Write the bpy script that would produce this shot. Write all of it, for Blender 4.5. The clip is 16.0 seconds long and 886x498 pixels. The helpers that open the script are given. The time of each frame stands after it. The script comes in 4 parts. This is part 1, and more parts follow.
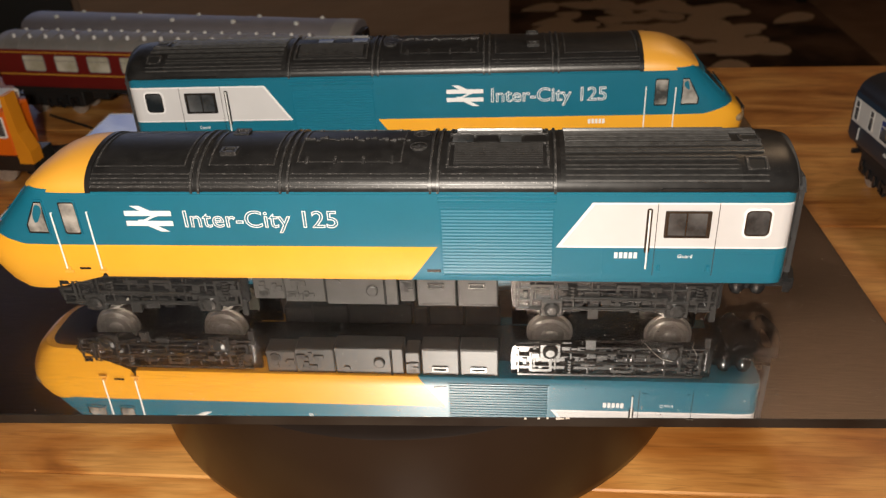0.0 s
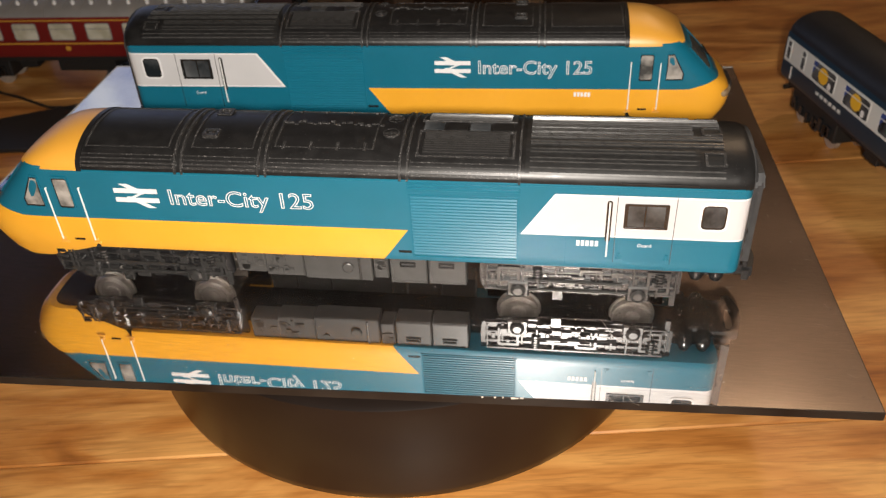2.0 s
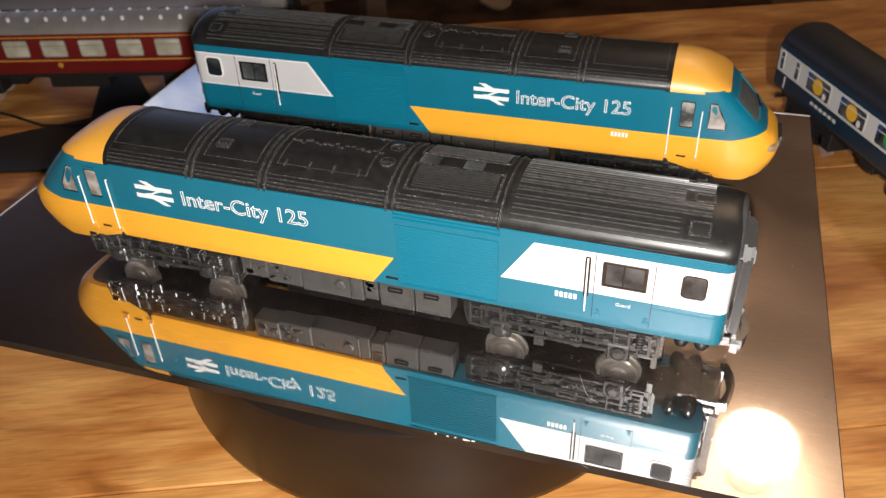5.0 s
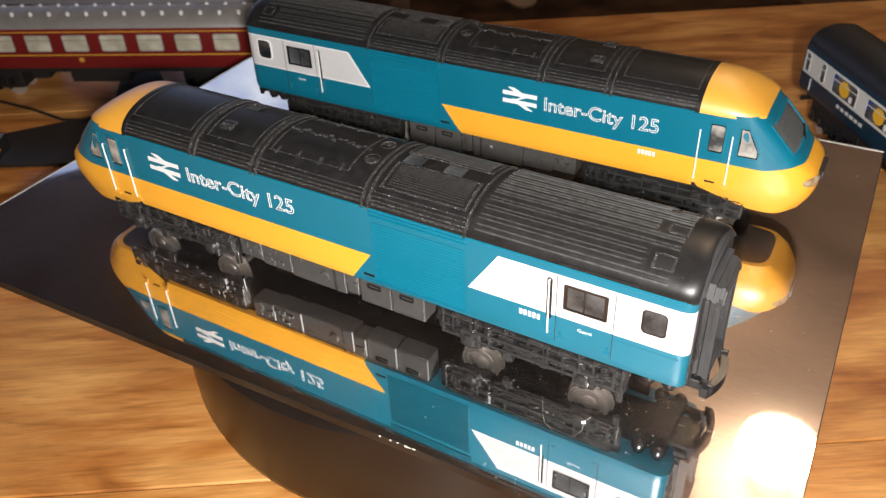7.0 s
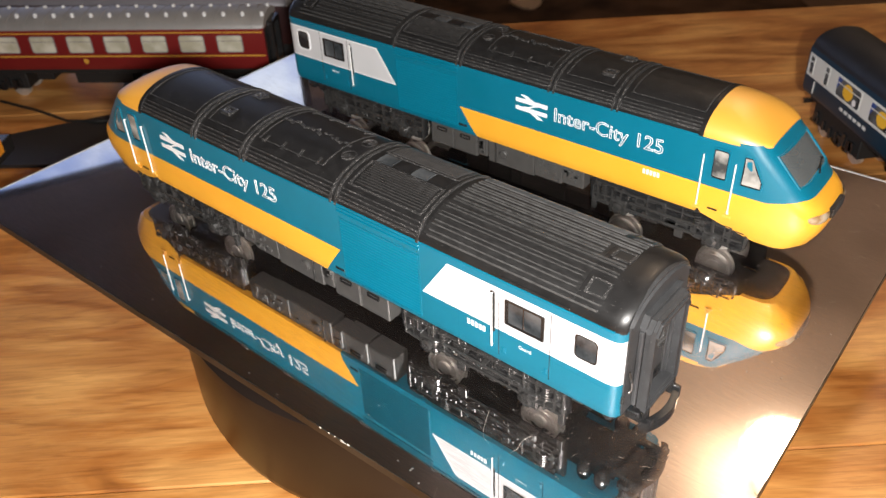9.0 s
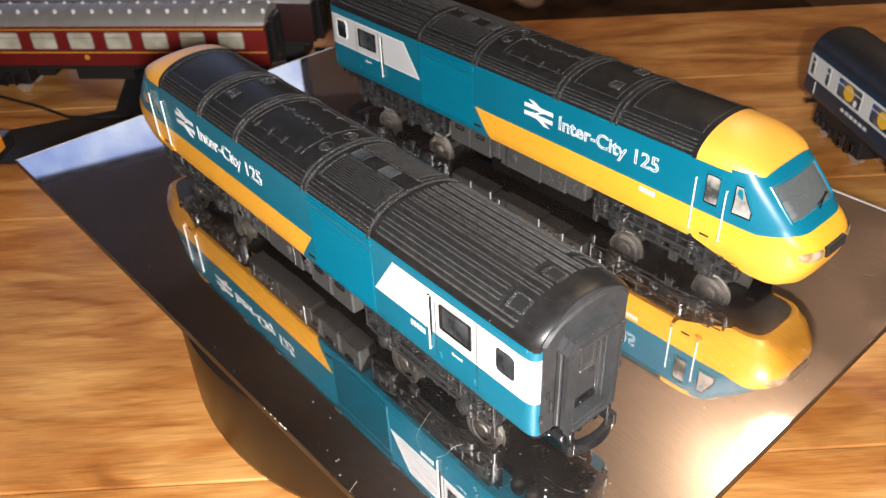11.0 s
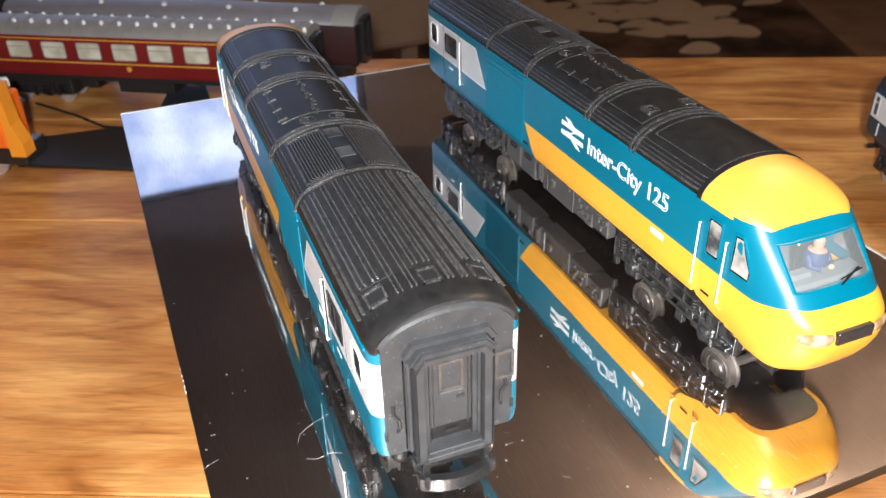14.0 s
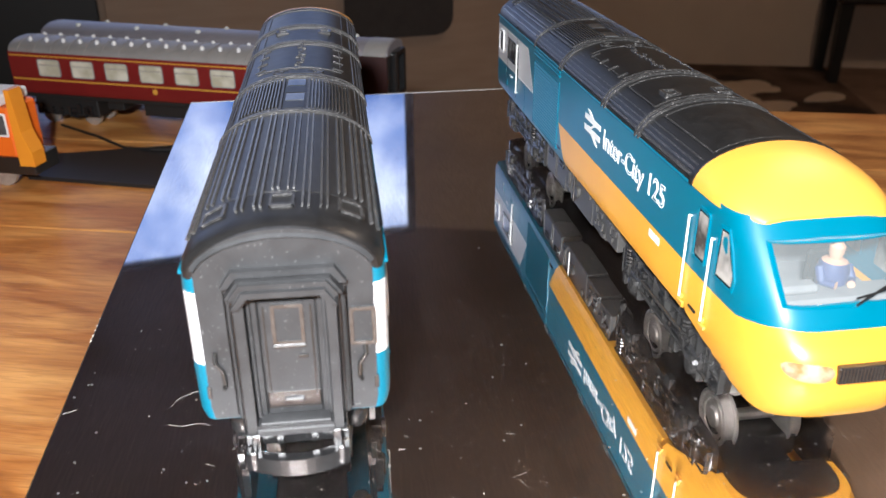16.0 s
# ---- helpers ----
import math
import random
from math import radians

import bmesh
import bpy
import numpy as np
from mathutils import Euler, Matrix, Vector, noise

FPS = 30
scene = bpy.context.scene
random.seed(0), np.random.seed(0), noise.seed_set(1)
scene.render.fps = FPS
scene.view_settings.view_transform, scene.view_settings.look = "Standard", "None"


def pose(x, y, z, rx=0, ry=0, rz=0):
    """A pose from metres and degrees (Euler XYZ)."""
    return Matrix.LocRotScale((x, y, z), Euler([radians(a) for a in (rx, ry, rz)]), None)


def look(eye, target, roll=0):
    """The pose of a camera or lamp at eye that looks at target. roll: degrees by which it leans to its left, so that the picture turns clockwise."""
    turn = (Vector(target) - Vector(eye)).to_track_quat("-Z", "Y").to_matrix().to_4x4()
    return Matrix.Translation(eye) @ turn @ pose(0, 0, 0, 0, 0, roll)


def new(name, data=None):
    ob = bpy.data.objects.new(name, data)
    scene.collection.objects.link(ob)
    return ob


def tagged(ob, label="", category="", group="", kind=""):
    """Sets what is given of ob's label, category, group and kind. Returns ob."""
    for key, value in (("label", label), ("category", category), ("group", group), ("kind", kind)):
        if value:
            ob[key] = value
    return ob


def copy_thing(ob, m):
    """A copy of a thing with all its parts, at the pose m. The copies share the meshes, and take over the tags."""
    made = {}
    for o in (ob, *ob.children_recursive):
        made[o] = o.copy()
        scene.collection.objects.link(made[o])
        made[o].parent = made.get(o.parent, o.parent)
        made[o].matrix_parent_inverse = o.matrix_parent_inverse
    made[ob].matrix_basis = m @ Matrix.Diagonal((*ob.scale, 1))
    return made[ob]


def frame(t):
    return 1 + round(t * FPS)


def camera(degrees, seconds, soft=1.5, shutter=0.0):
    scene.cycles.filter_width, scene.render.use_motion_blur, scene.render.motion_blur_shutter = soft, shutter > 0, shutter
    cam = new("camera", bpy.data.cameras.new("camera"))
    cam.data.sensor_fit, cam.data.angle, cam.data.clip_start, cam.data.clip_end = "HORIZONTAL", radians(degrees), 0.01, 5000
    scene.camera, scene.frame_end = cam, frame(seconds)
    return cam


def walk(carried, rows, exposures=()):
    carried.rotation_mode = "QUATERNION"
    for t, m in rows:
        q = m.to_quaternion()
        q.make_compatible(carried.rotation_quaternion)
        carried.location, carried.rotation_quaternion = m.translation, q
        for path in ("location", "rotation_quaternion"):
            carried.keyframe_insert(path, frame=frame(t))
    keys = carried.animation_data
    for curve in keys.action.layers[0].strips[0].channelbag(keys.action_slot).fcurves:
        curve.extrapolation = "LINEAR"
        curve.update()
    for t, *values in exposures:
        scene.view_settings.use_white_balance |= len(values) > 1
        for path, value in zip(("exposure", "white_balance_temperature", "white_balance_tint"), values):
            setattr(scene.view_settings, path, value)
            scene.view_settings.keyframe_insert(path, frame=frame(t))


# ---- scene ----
# The camera: hand-held before a table, nearly still.
Z0 = 0.8057          # height of the plate's upper face
TABLE = 0.75
cam = camera(55.8, 16.0, soft=1.3)
cam.data.dof.use_dof, cam.data.dof.focus_distance, cam.data.dof.aperture_fstop = True, 0.24, 30.0
PATH = [
    (0.0, 0.0379, -0.2797, 0.9625, 59.45, 2.33, 4.77),
    (0.5, 0.0317, -0.2795, 0.9671, 57.86, 2.41, 3.50),
    (1.0, 0.0248, -0.2798, 0.9711, 56.24, 2.84, 2.43),
    (1.5, 0.0192, -0.2811, 0.9780, 55.33, 2.74, 0.71),
    (2.0, 0.0108, -0.2831, 0.9838, 54.20, 2.35, -2.22),
    (2.5, 0.0023, -0.2840, 0.9885, 54.07, 2.01, -4.47),
    (3.0, -0.0073, -0.2840, 0.9925, 54.14, 2.04, -6.06),
    (3.5, -0.0137, -0.2822, 0.9931, 53.98, 2.11, -6.35),
    (4.0, -0.0135, -0.2813, 0.9951, 54.00, 1.85, -5.77),
    (4.5, -0.0116, -0.2800, 0.9939, 53.78, 1.81, -5.19),
    (5.0, -0.0116, -0.2798, 0.9946, 53.90, 1.96, -4.83),
    (7.5, -0.0077, -0.2757, 0.9931, 53.79, 2.17, -2.89),
    (8.0, -0.0077, -0.2759, 0.9932, 53.87, 2.23, -2.84),
    (8.5, -0.0072, -0.2759, 0.9935, 53.97, 2.22, -2.86),
    (9.0, -0.0068, -0.2761, 0.9935, 53.92, 2.15, -2.73),
    (11.5, -0.0043, -0.2757, 0.9938, 53.76, 1.84, -2.23),
    (12.0, -0.0025, -0.2758, 0.9917, 53.92, 1.80, -1.83),
    (12.5, -0.0009, -0.2743, 0.9882, 54.36, 1.64, -1.23),
    (13.0, 0.0005, -0.2726, 0.9831, 54.95, 1.12, -0.27),
    (13.5, 0.0040, -0.2703, 0.9767, 56.14, 1.04, 0.79),
    (14.0, 0.0094, -0.2664, 0.9660, 57.94, 1.18, 2.62),
    (14.5, 0.0148, -0.2632, 0.9542, 59.91, 1.38, 4.23),
    (15.0, 0.0187, -0.2591, 0.9443, 61.65, 1.12, 5.58),
    (15.5, 0.0217, -0.2542, 0.9331, 62.80, 0.57, 6.74),
    (16.0, 0.0251, -0.2473, 0.9218, 64.07, 0.25, 7.19),
]
walk(cam, [(r[0], pose(*r[1:])) for r in PATH], [(0, -0.45, 7300, 12), (2, -0.35, 7000, 12), (3.5, -0.2, 6750, 12), (5, -0.05, 6600, 11), (8.5, 0.27, 6500, 11), (12.5, 0.6, 6250, 10),
                                                      (14.5, 0.72, 6050, 10), (16, 0.66, 5950, 10)])

# ---- world and lamps ----
world = bpy.data.worlds.new("room_dark")
scene.world = world
world.use_nodes = True
world.node_tree.nodes["Background"].inputs[0].default_value = (0.20, 0.13, 0.08, 1)
world.node_tree.nodes["Background"].inputs[1].default_value = 0.05

torch = new("torch", bpy.data.lights.new("torch", "AREA"))
torch.data.shape, torch.data.size, torch.data.energy = "DISK", 0.024, 2.6
torch.data.color = (1.0, 0.96, 0.91)
torch.matrix_world = look((0.012, -0.335, Z0 + 0.200), (0.0, 0.02, Z0 + 0.0))


# ---- materials ----
def material(name, base, rough=0.5, metal=0.0, second=None, scale=200.0, amount=0.3, bump=0.0, bump_scale=600.0,
             spec=0.5, coat=0.0, stretch=(1, 1, 1), detail=5.0, rough_var=0.0, emit=None):
    m = bpy.data.materials.new(name)
    m.use_nodes = True
    nt = m.node_tree
    b = nt.nodes["Principled BSDF"]
    b.inputs["Base Color"].default_value = (*base, 1)
    b.inputs["Roughness"].default_value = rough
    b.inputs["Metallic"].default_value = metal
    b.inputs["Specular IOR Level"].default_value = spec
    b.inputs["Coat Weight"].default_value = coat
    b.inputs["Coat Roughness"].default_value = 0.40
    co = nt.nodes.new("ShaderNodeTexCoord")
    mp = nt.nodes.new("ShaderNodeMapping")
    mp.inputs["Scale"].default_value = stretch
    nt.links.new(co.outputs["Object"], mp.inputs["Vector"])
    if second:
        n = nt.nodes.new("ShaderNodeTexNoise")
        n.inputs["Scale"].default_value, n.inputs["Detail"].default_value = scale, detail
        nt.links.new(mp.outputs[0], n.inputs["Vector"])
        r = nt.nodes.new("ShaderNodeValToRGB")
        r.color_ramp.elements[0].position, r.color_ramp.elements[1].position = 0.5 - amount, 0.5 + amount
        r.color_ramp.elements[0].color, r.color_ramp.elements[1].color = (*base, 1), (*second, 1)
        nt.links.new(n.outputs["Fac"], r.inputs[0])
        nt.links.new(r.outputs[0], b.inputs["Base Color"])
        if rough_var:
            mr = nt.nodes.new("ShaderNodeMapRange")
            mr.inputs[3].default_value, mr.inputs[4].default_value = rough - rough_var, rough + rough_var
            nt.links.new(n.outputs["Fac"], mr.inputs[0])
            nt.links.new(mr.outputs[0], b.inputs["Roughness"])
    if bump:
        n2 = nt.nodes.new("ShaderNodeTexNoise")
        n2.inputs["Scale"].default_value, n2.inputs["Detail"].default_value = bump_scale, 6
        nt.links.new(mp.outputs[0], n2.inputs["Vector"])
        bp = nt.nodes.new("ShaderNodeBump")
        bp.inputs["Strength"].default_value, bp.inputs["Distance"].default_value = bump, 0.00007
        nt.links.new(n2.outputs["Fac"], bp.inputs["Height"])
        nt.links.new(bp.outputs[0], b.inputs["Normal"])
    if emit:
        b.inputs["Emission Color"].default_value, b.inputs["Emission Strength"].default_value = (*emit[0], 1), emit[1]
    return m


def glass(name, tint=(1, 1, 1), rough=0.02, dust=0.0):
    m = bpy.data.materials.new(name)
    m.use_nodes = True
    nt = m.node_tree
    nt.nodes.clear()
    out = nt.nodes.new("ShaderNodeOutputMaterial")
    mix = nt.nodes.new("ShaderNodeMixShader")
    tr = nt.nodes.new("ShaderNodeBsdfTransparent")
    gl = nt.nodes.new("ShaderNodeBsdfGlossy")
    fr = nt.nodes.new("ShaderNodeFresnel")
    fr.inputs[0].default_value = 1.45
    tr.inputs[0].default_value = (*tint, 1)
    gl.inputs["Roughness"].default_value = rough
    nt.links.new(fr.outputs[0], mix.inputs[0])
    # dust sets a pale diffuse share, a haze painted in for scattered light
    df = nt.nodes.new("ShaderNodeBsdfDiffuse")
    df.inputs[0].default_value = (0.60, 0.66, 0.67, 1)
    film = nt.nodes.new("ShaderNodeMixShader")
    film.inputs[0].default_value = dust
    nt.links.new(tr.outputs[0], film.inputs[1])
    nt.links.new(df.outputs[0], film.inputs[2])
    nt.links.new(film.outputs[0], mix.inputs[1])
    nt.links.new(gl.outputs[0], mix.inputs[2])
    nt.links.new(mix.outputs[0], out.inputs[0])
    return m


def livery():
    """Blue, yellow and white paint in fields with straight edges, on moulded plastic."""
    m = material("livery", (0.0, 0.12, 0.19), 0.34, spec=0.5, bump=0.06, bump_scale=700, coat=0.30)
    nt = m.node_tree
    b = nt.nodes["Principled BSDF"]
    co = nt.nodes.new("ShaderNodeTexCoord")
    sep = nt.nodes.new("ShaderNodeSeparateXYZ")
    nt.links.new(co.outputs["Object"], sep.inputs[0])

    def op(kind, a, c, d=None):
        n = nt.nodes.new("ShaderNodeMath")
        n.operation = kind
        for i, v in enumerate((a, c, d)):
            if v is None:
                continue
            if isinstance(v, (int, float)):
                n.inputs[i].default_value = v
            else:
                nt.links.new(v, n.inputs[i])
        return n.outputs[0]
    x, z = sep.outputs["X"], sep.outputs["Z"]
    # slant of the yellow field: ends 8 mm further forward at its foot
    ylim = op("MULTIPLY_ADD", z, 0.72, 0.0133 - 0.72 * 0.0310)
    rise = op("MINIMUM", op("MAXIMUM", op("MULTIPLY_ADD", x, -0.25, -0.25 * 0.116), 0.0), 0.0026)
    yellow = op("MULTIPLY", op("LESS_THAN", z, op("ADD", rise, 0.0310)), op("LESS_THAN", x, ylim))
    wlim = op("MULTIPLY_ADD", z, 0.68, 0.0482 - 0.68 * 0.0312)
    white = op("MULTIPLY", op("MULTIPLY", op("GREATER_THAN", z, 0.0312), op("LESS_THAN", z, 0.0460)), op("GREATER_THAN", x, wlim))
    noise_n = nt.nodes.new("ShaderNodeTexNoise")
    noise_n.inputs["Scale"].default_value, noise_n.inputs["Detail"].default_value = 60, 5
    nt.links.new(co.outputs["Object"], noise_n.inputs["Vector"])

    def tint(c0, c1):
        r = nt.nodes.new("ShaderNodeValToRGB")
        r.color_ramp.elements[0].color, r.color_ramp.elements[1].color = (*c0, 1), (*c1, 1)
        r.color_ramp.elements[0].position, r.color_ramp.elements[1].position = 0.3, 0.7
        nt.links.new(noise_n.outputs["Fac"], r.inputs[0])
        return r.outputs[0]

    def mix(f, a, c):
        n = nt.nodes.new("ShaderNodeMix")
        n.data_type = "RGBA"
        nt.links.new(f, n.inputs["Factor"])
        nt.links.new(a, n.inputs["A"])
        nt.links.new(c, n.inputs["B"])
        return n.outputs["Result"]
    col = mix(yellow, tint((0.0, 0.128, 0.200), (0.002, 0.140, 0.220)), tint((0.80, 0.37, 0.028), (0.85, 0.405, 0.036)))
    inner = op("MULTIPLY", op("MULTIPLY", op("GREATER_THAN", z, 0.0318), op("LESS_THAN", z, 0.0454)), op("GREATER_THAN", x, op("ADD", wlim, 0.0011)))
    col = mix(white, col, tint((0.76, 0.76, 0.77), (0.80, 0.80, 0.80)))
    col = mix(inner, col, tint((0.55, 0.55, 0.56), (0.60, 0.60, 0.61)))
    nt.links.new(col, b.inputs["Base Color"])
    return m


def wood(name, dark, mid, light):
    """Broad wavy figure along x, fine pores and a few long dark veins; every plank is offset by its own random number."""
    m = bpy.data.materials.new(name)
    m.use_nodes = True
    nt = m.node_tree
    b = nt.nodes["Principled BSDF"]
    co = nt.nodes.new("ShaderNodeTexCoord")
    info = nt.nodes.new("ShaderNodeObjectInfo")
    add = nt.nodes.new("ShaderNodeVectorMath")
    add.operation = "ADD"
    sc = nt.nodes.new("ShaderNodeMath")
    sc.operation = "MULTIPLY"
    sc.inputs[1].default_value = 3.0
    nt.links.new(info.outputs["Random"], sc.inputs[0])
    nt.links.new(co.outputs["Object"], add.inputs[0])
    nt.links.new(sc.outputs[0], add.inputs[1])

    def grain(stretch, detail, distortion):
        mp = nt.nodes.new("ShaderNodeMapping")
        mp.inputs["Scale"].default_value = stretch
        nt.links.new(add.outputs[0], mp.inputs["Vector"])
        n = nt.nodes.new("ShaderNodeTexNoise")
        n.inputs["Scale"].default_value, n.inputs["Detail"].default_value, n.inputs["Distortion"].default_value = 1.0, detail, distortion
        nt.links.new(mp.outputs[0], n.inputs["Vector"])
        return n.outputs["Fac"]

    def ramp(fac, *stops):
        r = nt.nodes.new("ShaderNodeValToRGB")
        e = r.color_ramp.elements
        e[0].position, e[0].color = stops[0][0], (*stops[0][1], 1)
        e[1].position, e[1].color = stops[-1][0], (*stops[-1][1], 1)
        for p, c in stops[1:-1]:
            e.new(p).color = (*c, 1)
        nt.links.new(fac, r.inputs[0])
        return r.outputs[0]

    def multiply(a, c, f):
        mx = nt.nodes.new("ShaderNodeMix")
        mx.data_type, mx.blend_type = "RGBA", "MULTIPLY"
        mx.inputs["Factor"].default_value = f
        nt.links.new(a, mx.inputs["A"])
        nt.links.new(c, mx.inputs["B"])
        return mx.outputs["Result"]
    broad = grain((6, 20, 20), 5, 2.4)
    lines = grain((9, 95, 95), 4, 1.2)
    pores = grain((60, 700, 700), 3, 0.4)
    vein = grain((3.2, 26, 26), 3, 3.2)
    col = ramp(broad, (0.24, dark), (0.40, mid), (0.60, light))
    col = multiply(col, ramp(lines, (0.34, (0.55, 0.42, 0.30)), (0.56, (1, 1, 1))), 0.26)
    col = multiply(col, ramp(pores, (0.38, (0.45, 0.38, 0.32)), (0.50, (1, 1, 1))), 0.26)
    col = multiply(col, ramp(vein, (0.475, (1, 1, 1)), (0.497, (0.34, 0.22, 0.14)), (0.52, (1, 1, 1))), 0.28)
    # short slanting saw marks
    turn = nt.nodes.new("ShaderNodeMapping")
    turn.inputs["Rotation"].default_value = (0, 0, 0.75)
    turn.inputs["Scale"].default_value = (35, 330, 330)
    nt.links.new(add.outputs[0], turn.inputs["Vector"])
    saw = nt.nodes.new("ShaderNodeTexNoise")
    saw.inputs["Scale"].default_value, saw.inputs["Detail"].default_value = 1.0, 2
    nt.links.new(turn.outputs[0], saw.inputs["Vector"])
    col = multiply(col, ramp(saw.outputs["Fac"], (0.36, (0.62, 0.50, 0.40)), (0.50, (1, 1, 1))), 0.30)
    # broad brown clouds
    col = multiply(col, ramp(grain((7, 11, 11), 3, 1.0), (0.36, (0.58, 0.44, 0.32)), (0.54, (1, 1, 1))), 0.7)
    nt.links.new(col, b.inputs["Base Color"])
    b.inputs["Roughness"].default_value = 0.40
    bp = nt.nodes.new("ShaderNodeBump")
    bp.inputs["Strength"].default_value, bp.inputs["Distance"].default_value = 0.3, 0.00025
    nt.links.new(pores, bp.inputs["Height"])
    nt.links.new(bp.outputs[0], b.inputs["Normal"])
    return m


def mirror_plate():
    """Dark mirror acrylic: a sharp mirror with a thin haze of fine scratches and dust."""
    m = bpy.data.materials.new("mirror_acrylic")
    m.use_nodes = True
    nt = m.node_tree
    nt.nodes.clear()
    out = nt.nodes.new("ShaderNodeOutputMaterial")
    co = nt.nodes.new("ShaderNodeTexCoord")
    sharp = nt.nodes.new("ShaderNodeBsdfGlossy")
    sharp.inputs["Roughness"].default_value = 0.03
    sharp.inputs["Color"].default_value = (0.80, 0.80, 0.80, 1)
    haze = nt.nodes.new("ShaderNodeBsdfGlossy")
    haze.inputs["Roughness"].default_value = 0.36
    haze.inputs["Color"].default_value = (0.90, 0.71, 0.63, 1)
    mpa = nt.nodes.new("ShaderNodeMapping")
    mpa.inputs["Scale"].default_value = (130, 2200, 1)
    mpa.inputs["Rotation"].default_value = (0, 0, 0.9)
    nt.links.new(co.outputs["Object"], mpa.inputs["Vector"])
    ns = nt.nodes.new("ShaderNodeTexNoise")
    ns.inputs["Scale"].default_value, ns.inputs["Detail"].default_value = 1.0, 5
    nt.links.new(mpa.outputs[0], ns.inputs["Vector"])
    big = nt.nodes.new("ShaderNodeTexNoise")
    big.inputs["Scale"].default_value = 14
    nt.links.new(co.outputs["Object"], big.inputs["Vector"])
    mul = nt.nodes.new("ShaderNodeMath")
    mul.operation = "MULTIPLY"
    nt.links.new(ns.outputs["Fac"], mul.inputs[0])
    nt.links.new(big.outputs["Fac"], mul.inputs[1])
    mr = nt.nodes.new("ShaderNodeMapRange")
    mr.inputs[1].default_value, mr.inputs[2].default_value = 0.17, 0.34
    mr.inputs[3].default_value, mr.inputs[4].default_value = 0.06, 0.21
    nt.links.new(mul.outputs[0], mr.inputs[0])
    # rubbed grain of the haze: fine uneven relief
    grit = nt.nodes.new("ShaderNodeTexNoise")
    grit.inputs["Scale"].default_value, grit.inputs["Detail"].default_value = 1300, 5
    nt.links.new(co.outputs["Object"], grit.inputs["Vector"])
    relief = nt.nodes.new("ShaderNodeBump")
    relief.inputs["Strength"].default_value, relief.inputs["Distance"].default_value = 0.45, 0.0002
    nt.links.new(grit.outputs["Fac"], relief.inputs["Height"])
    nt.links.new(relief.outputs[0], haze.inputs["Normal"])
    mix = nt.nodes.new("ShaderNodeMixShader")
    nt.links.new(mr.outputs[0], mix.inputs[0])
    nt.links.new(sharp.outputs[0], mix.inputs[1])
    nt.links.new(haze.outputs[0], mix.inputs[2])
    # specks of dust lying on the plate
    vo = nt.nodes.new("ShaderNodeTexVoronoi")
    vo.voronoi_dimensions = "2D"
    vo.inputs["Scale"].default_value = 210
    nt.links.new(co.outputs["Object"], vo.inputs["Vector"])
    sep = nt.nodes.new("ShaderNodeSeparateColor")
    nt.links.new(vo.outputs["Color"], sep.inputs[0])
    size = nt.nodes.new("ShaderNodeMapRange")
    size.inputs[1].default_value, size.inputs[2].default_value = 0.72, 1.0
    size.inputs[3].default_value, size.inputs[4].default_value = 0.0, 0.07
    nt.links.new(sep.outputs[0], size.inputs[0])
    less = nt.nodes.new("ShaderNodeMath")
    less.operation = "LESS_THAN"
    nt.links.new(vo.outputs["Distance"], less.inputs[0])
    nt.links.new(size.outputs[0], less.inputs[1])
    half = nt.nodes.new("ShaderNodeMath")
    half.operation = "MULTIPLY"
    half.inputs[1].default_value = 0.22
    nt.links.new(less.outputs[0], half.inputs[0])
    dust = nt.nodes.new("ShaderNodeBsdfDiffuse")
    dust.inputs["Color"].default_value = (0.55, 0.53, 0.50, 1)
    mix2 = nt.nodes.new("ShaderNodeMixShader")
    nt.links.new(half.outputs[0], mix2.inputs[0])
    nt.links.new(mix.outputs[0], mix2.inputs[1])
    nt.links.new(dust.outputs[0], mix2.inputs[2])
    nt.links.new(mix2.outputs[0], out.inputs[0])
    return m


LIVERY = livery()
YELLOW = material("yellow_plastic", (0.80, 0.37, 0.036), 0.50, second=(0.85, 0.405, 0.046), scale=60, spec=1.0, coat=0.8, bump=0.06, bump_scale=700)
TEAL = material("blue_plastic", (0.0, 0.128, 0.200), 0.32, second=(0.002, 0.140, 0.22), scale=80)
WHITE = material("white_print", (0.80, 0.80, 0.80), 0.5, second=(0.74, 0.74, 0.75), scale=300)
ROOF = material("black_roof", (0.009, 0.0088, 0.0088), 0.36, second=(0.016, 0.0155, 0.0155), spec=0.4, scale=260, amount=0.2, bump=0.12, bump_scale=900, rough_var=0.07)
# paler black for worn edges, and for highlight lines painted on the flanks
EDGE_WORN_GLINT = material("worn_glint_black", (0.018, 0.0175, 0.0175), 0.34, second=(0.040, 0.039, 0.038), scale=900, amount=0.16, bump=0.2)


def speckle(m, colour, scale, low):
    """Fine pale dust and rubbed spots over a material's own colour."""
    nt = m.node_tree
    bs = nt.nodes["Principled BSDF"]
    src = bs.inputs["Base Color"].links[0].from_socket
    co = nt.nodes.new("ShaderNodeTexCoord")
    n = nt.nodes.new("ShaderNodeTexNoise")
    n.inputs["Scale"].default_value, n.inputs["Detail"].default_value = scale, 2
    nt.links.new(co.outputs["Object"], n.inputs["Vector"])
    mr = nt.nodes.new("ShaderNodeMapRange")
    mr.inputs[1].default_value, mr.inputs[2].default_value = low, low + 0.06
    nt.links.new(n.outputs["Fac"], mr.inputs[0])
    mx = nt.nodes.new("ShaderNodeMix")
    mx.data_type = "RGBA"
    mx.inputs["B"].default_value = (*colour, 1)
    nt.links.new(mr.outputs[0], mx.inputs["Factor"])
    nt.links.new(src, mx.inputs["A"])
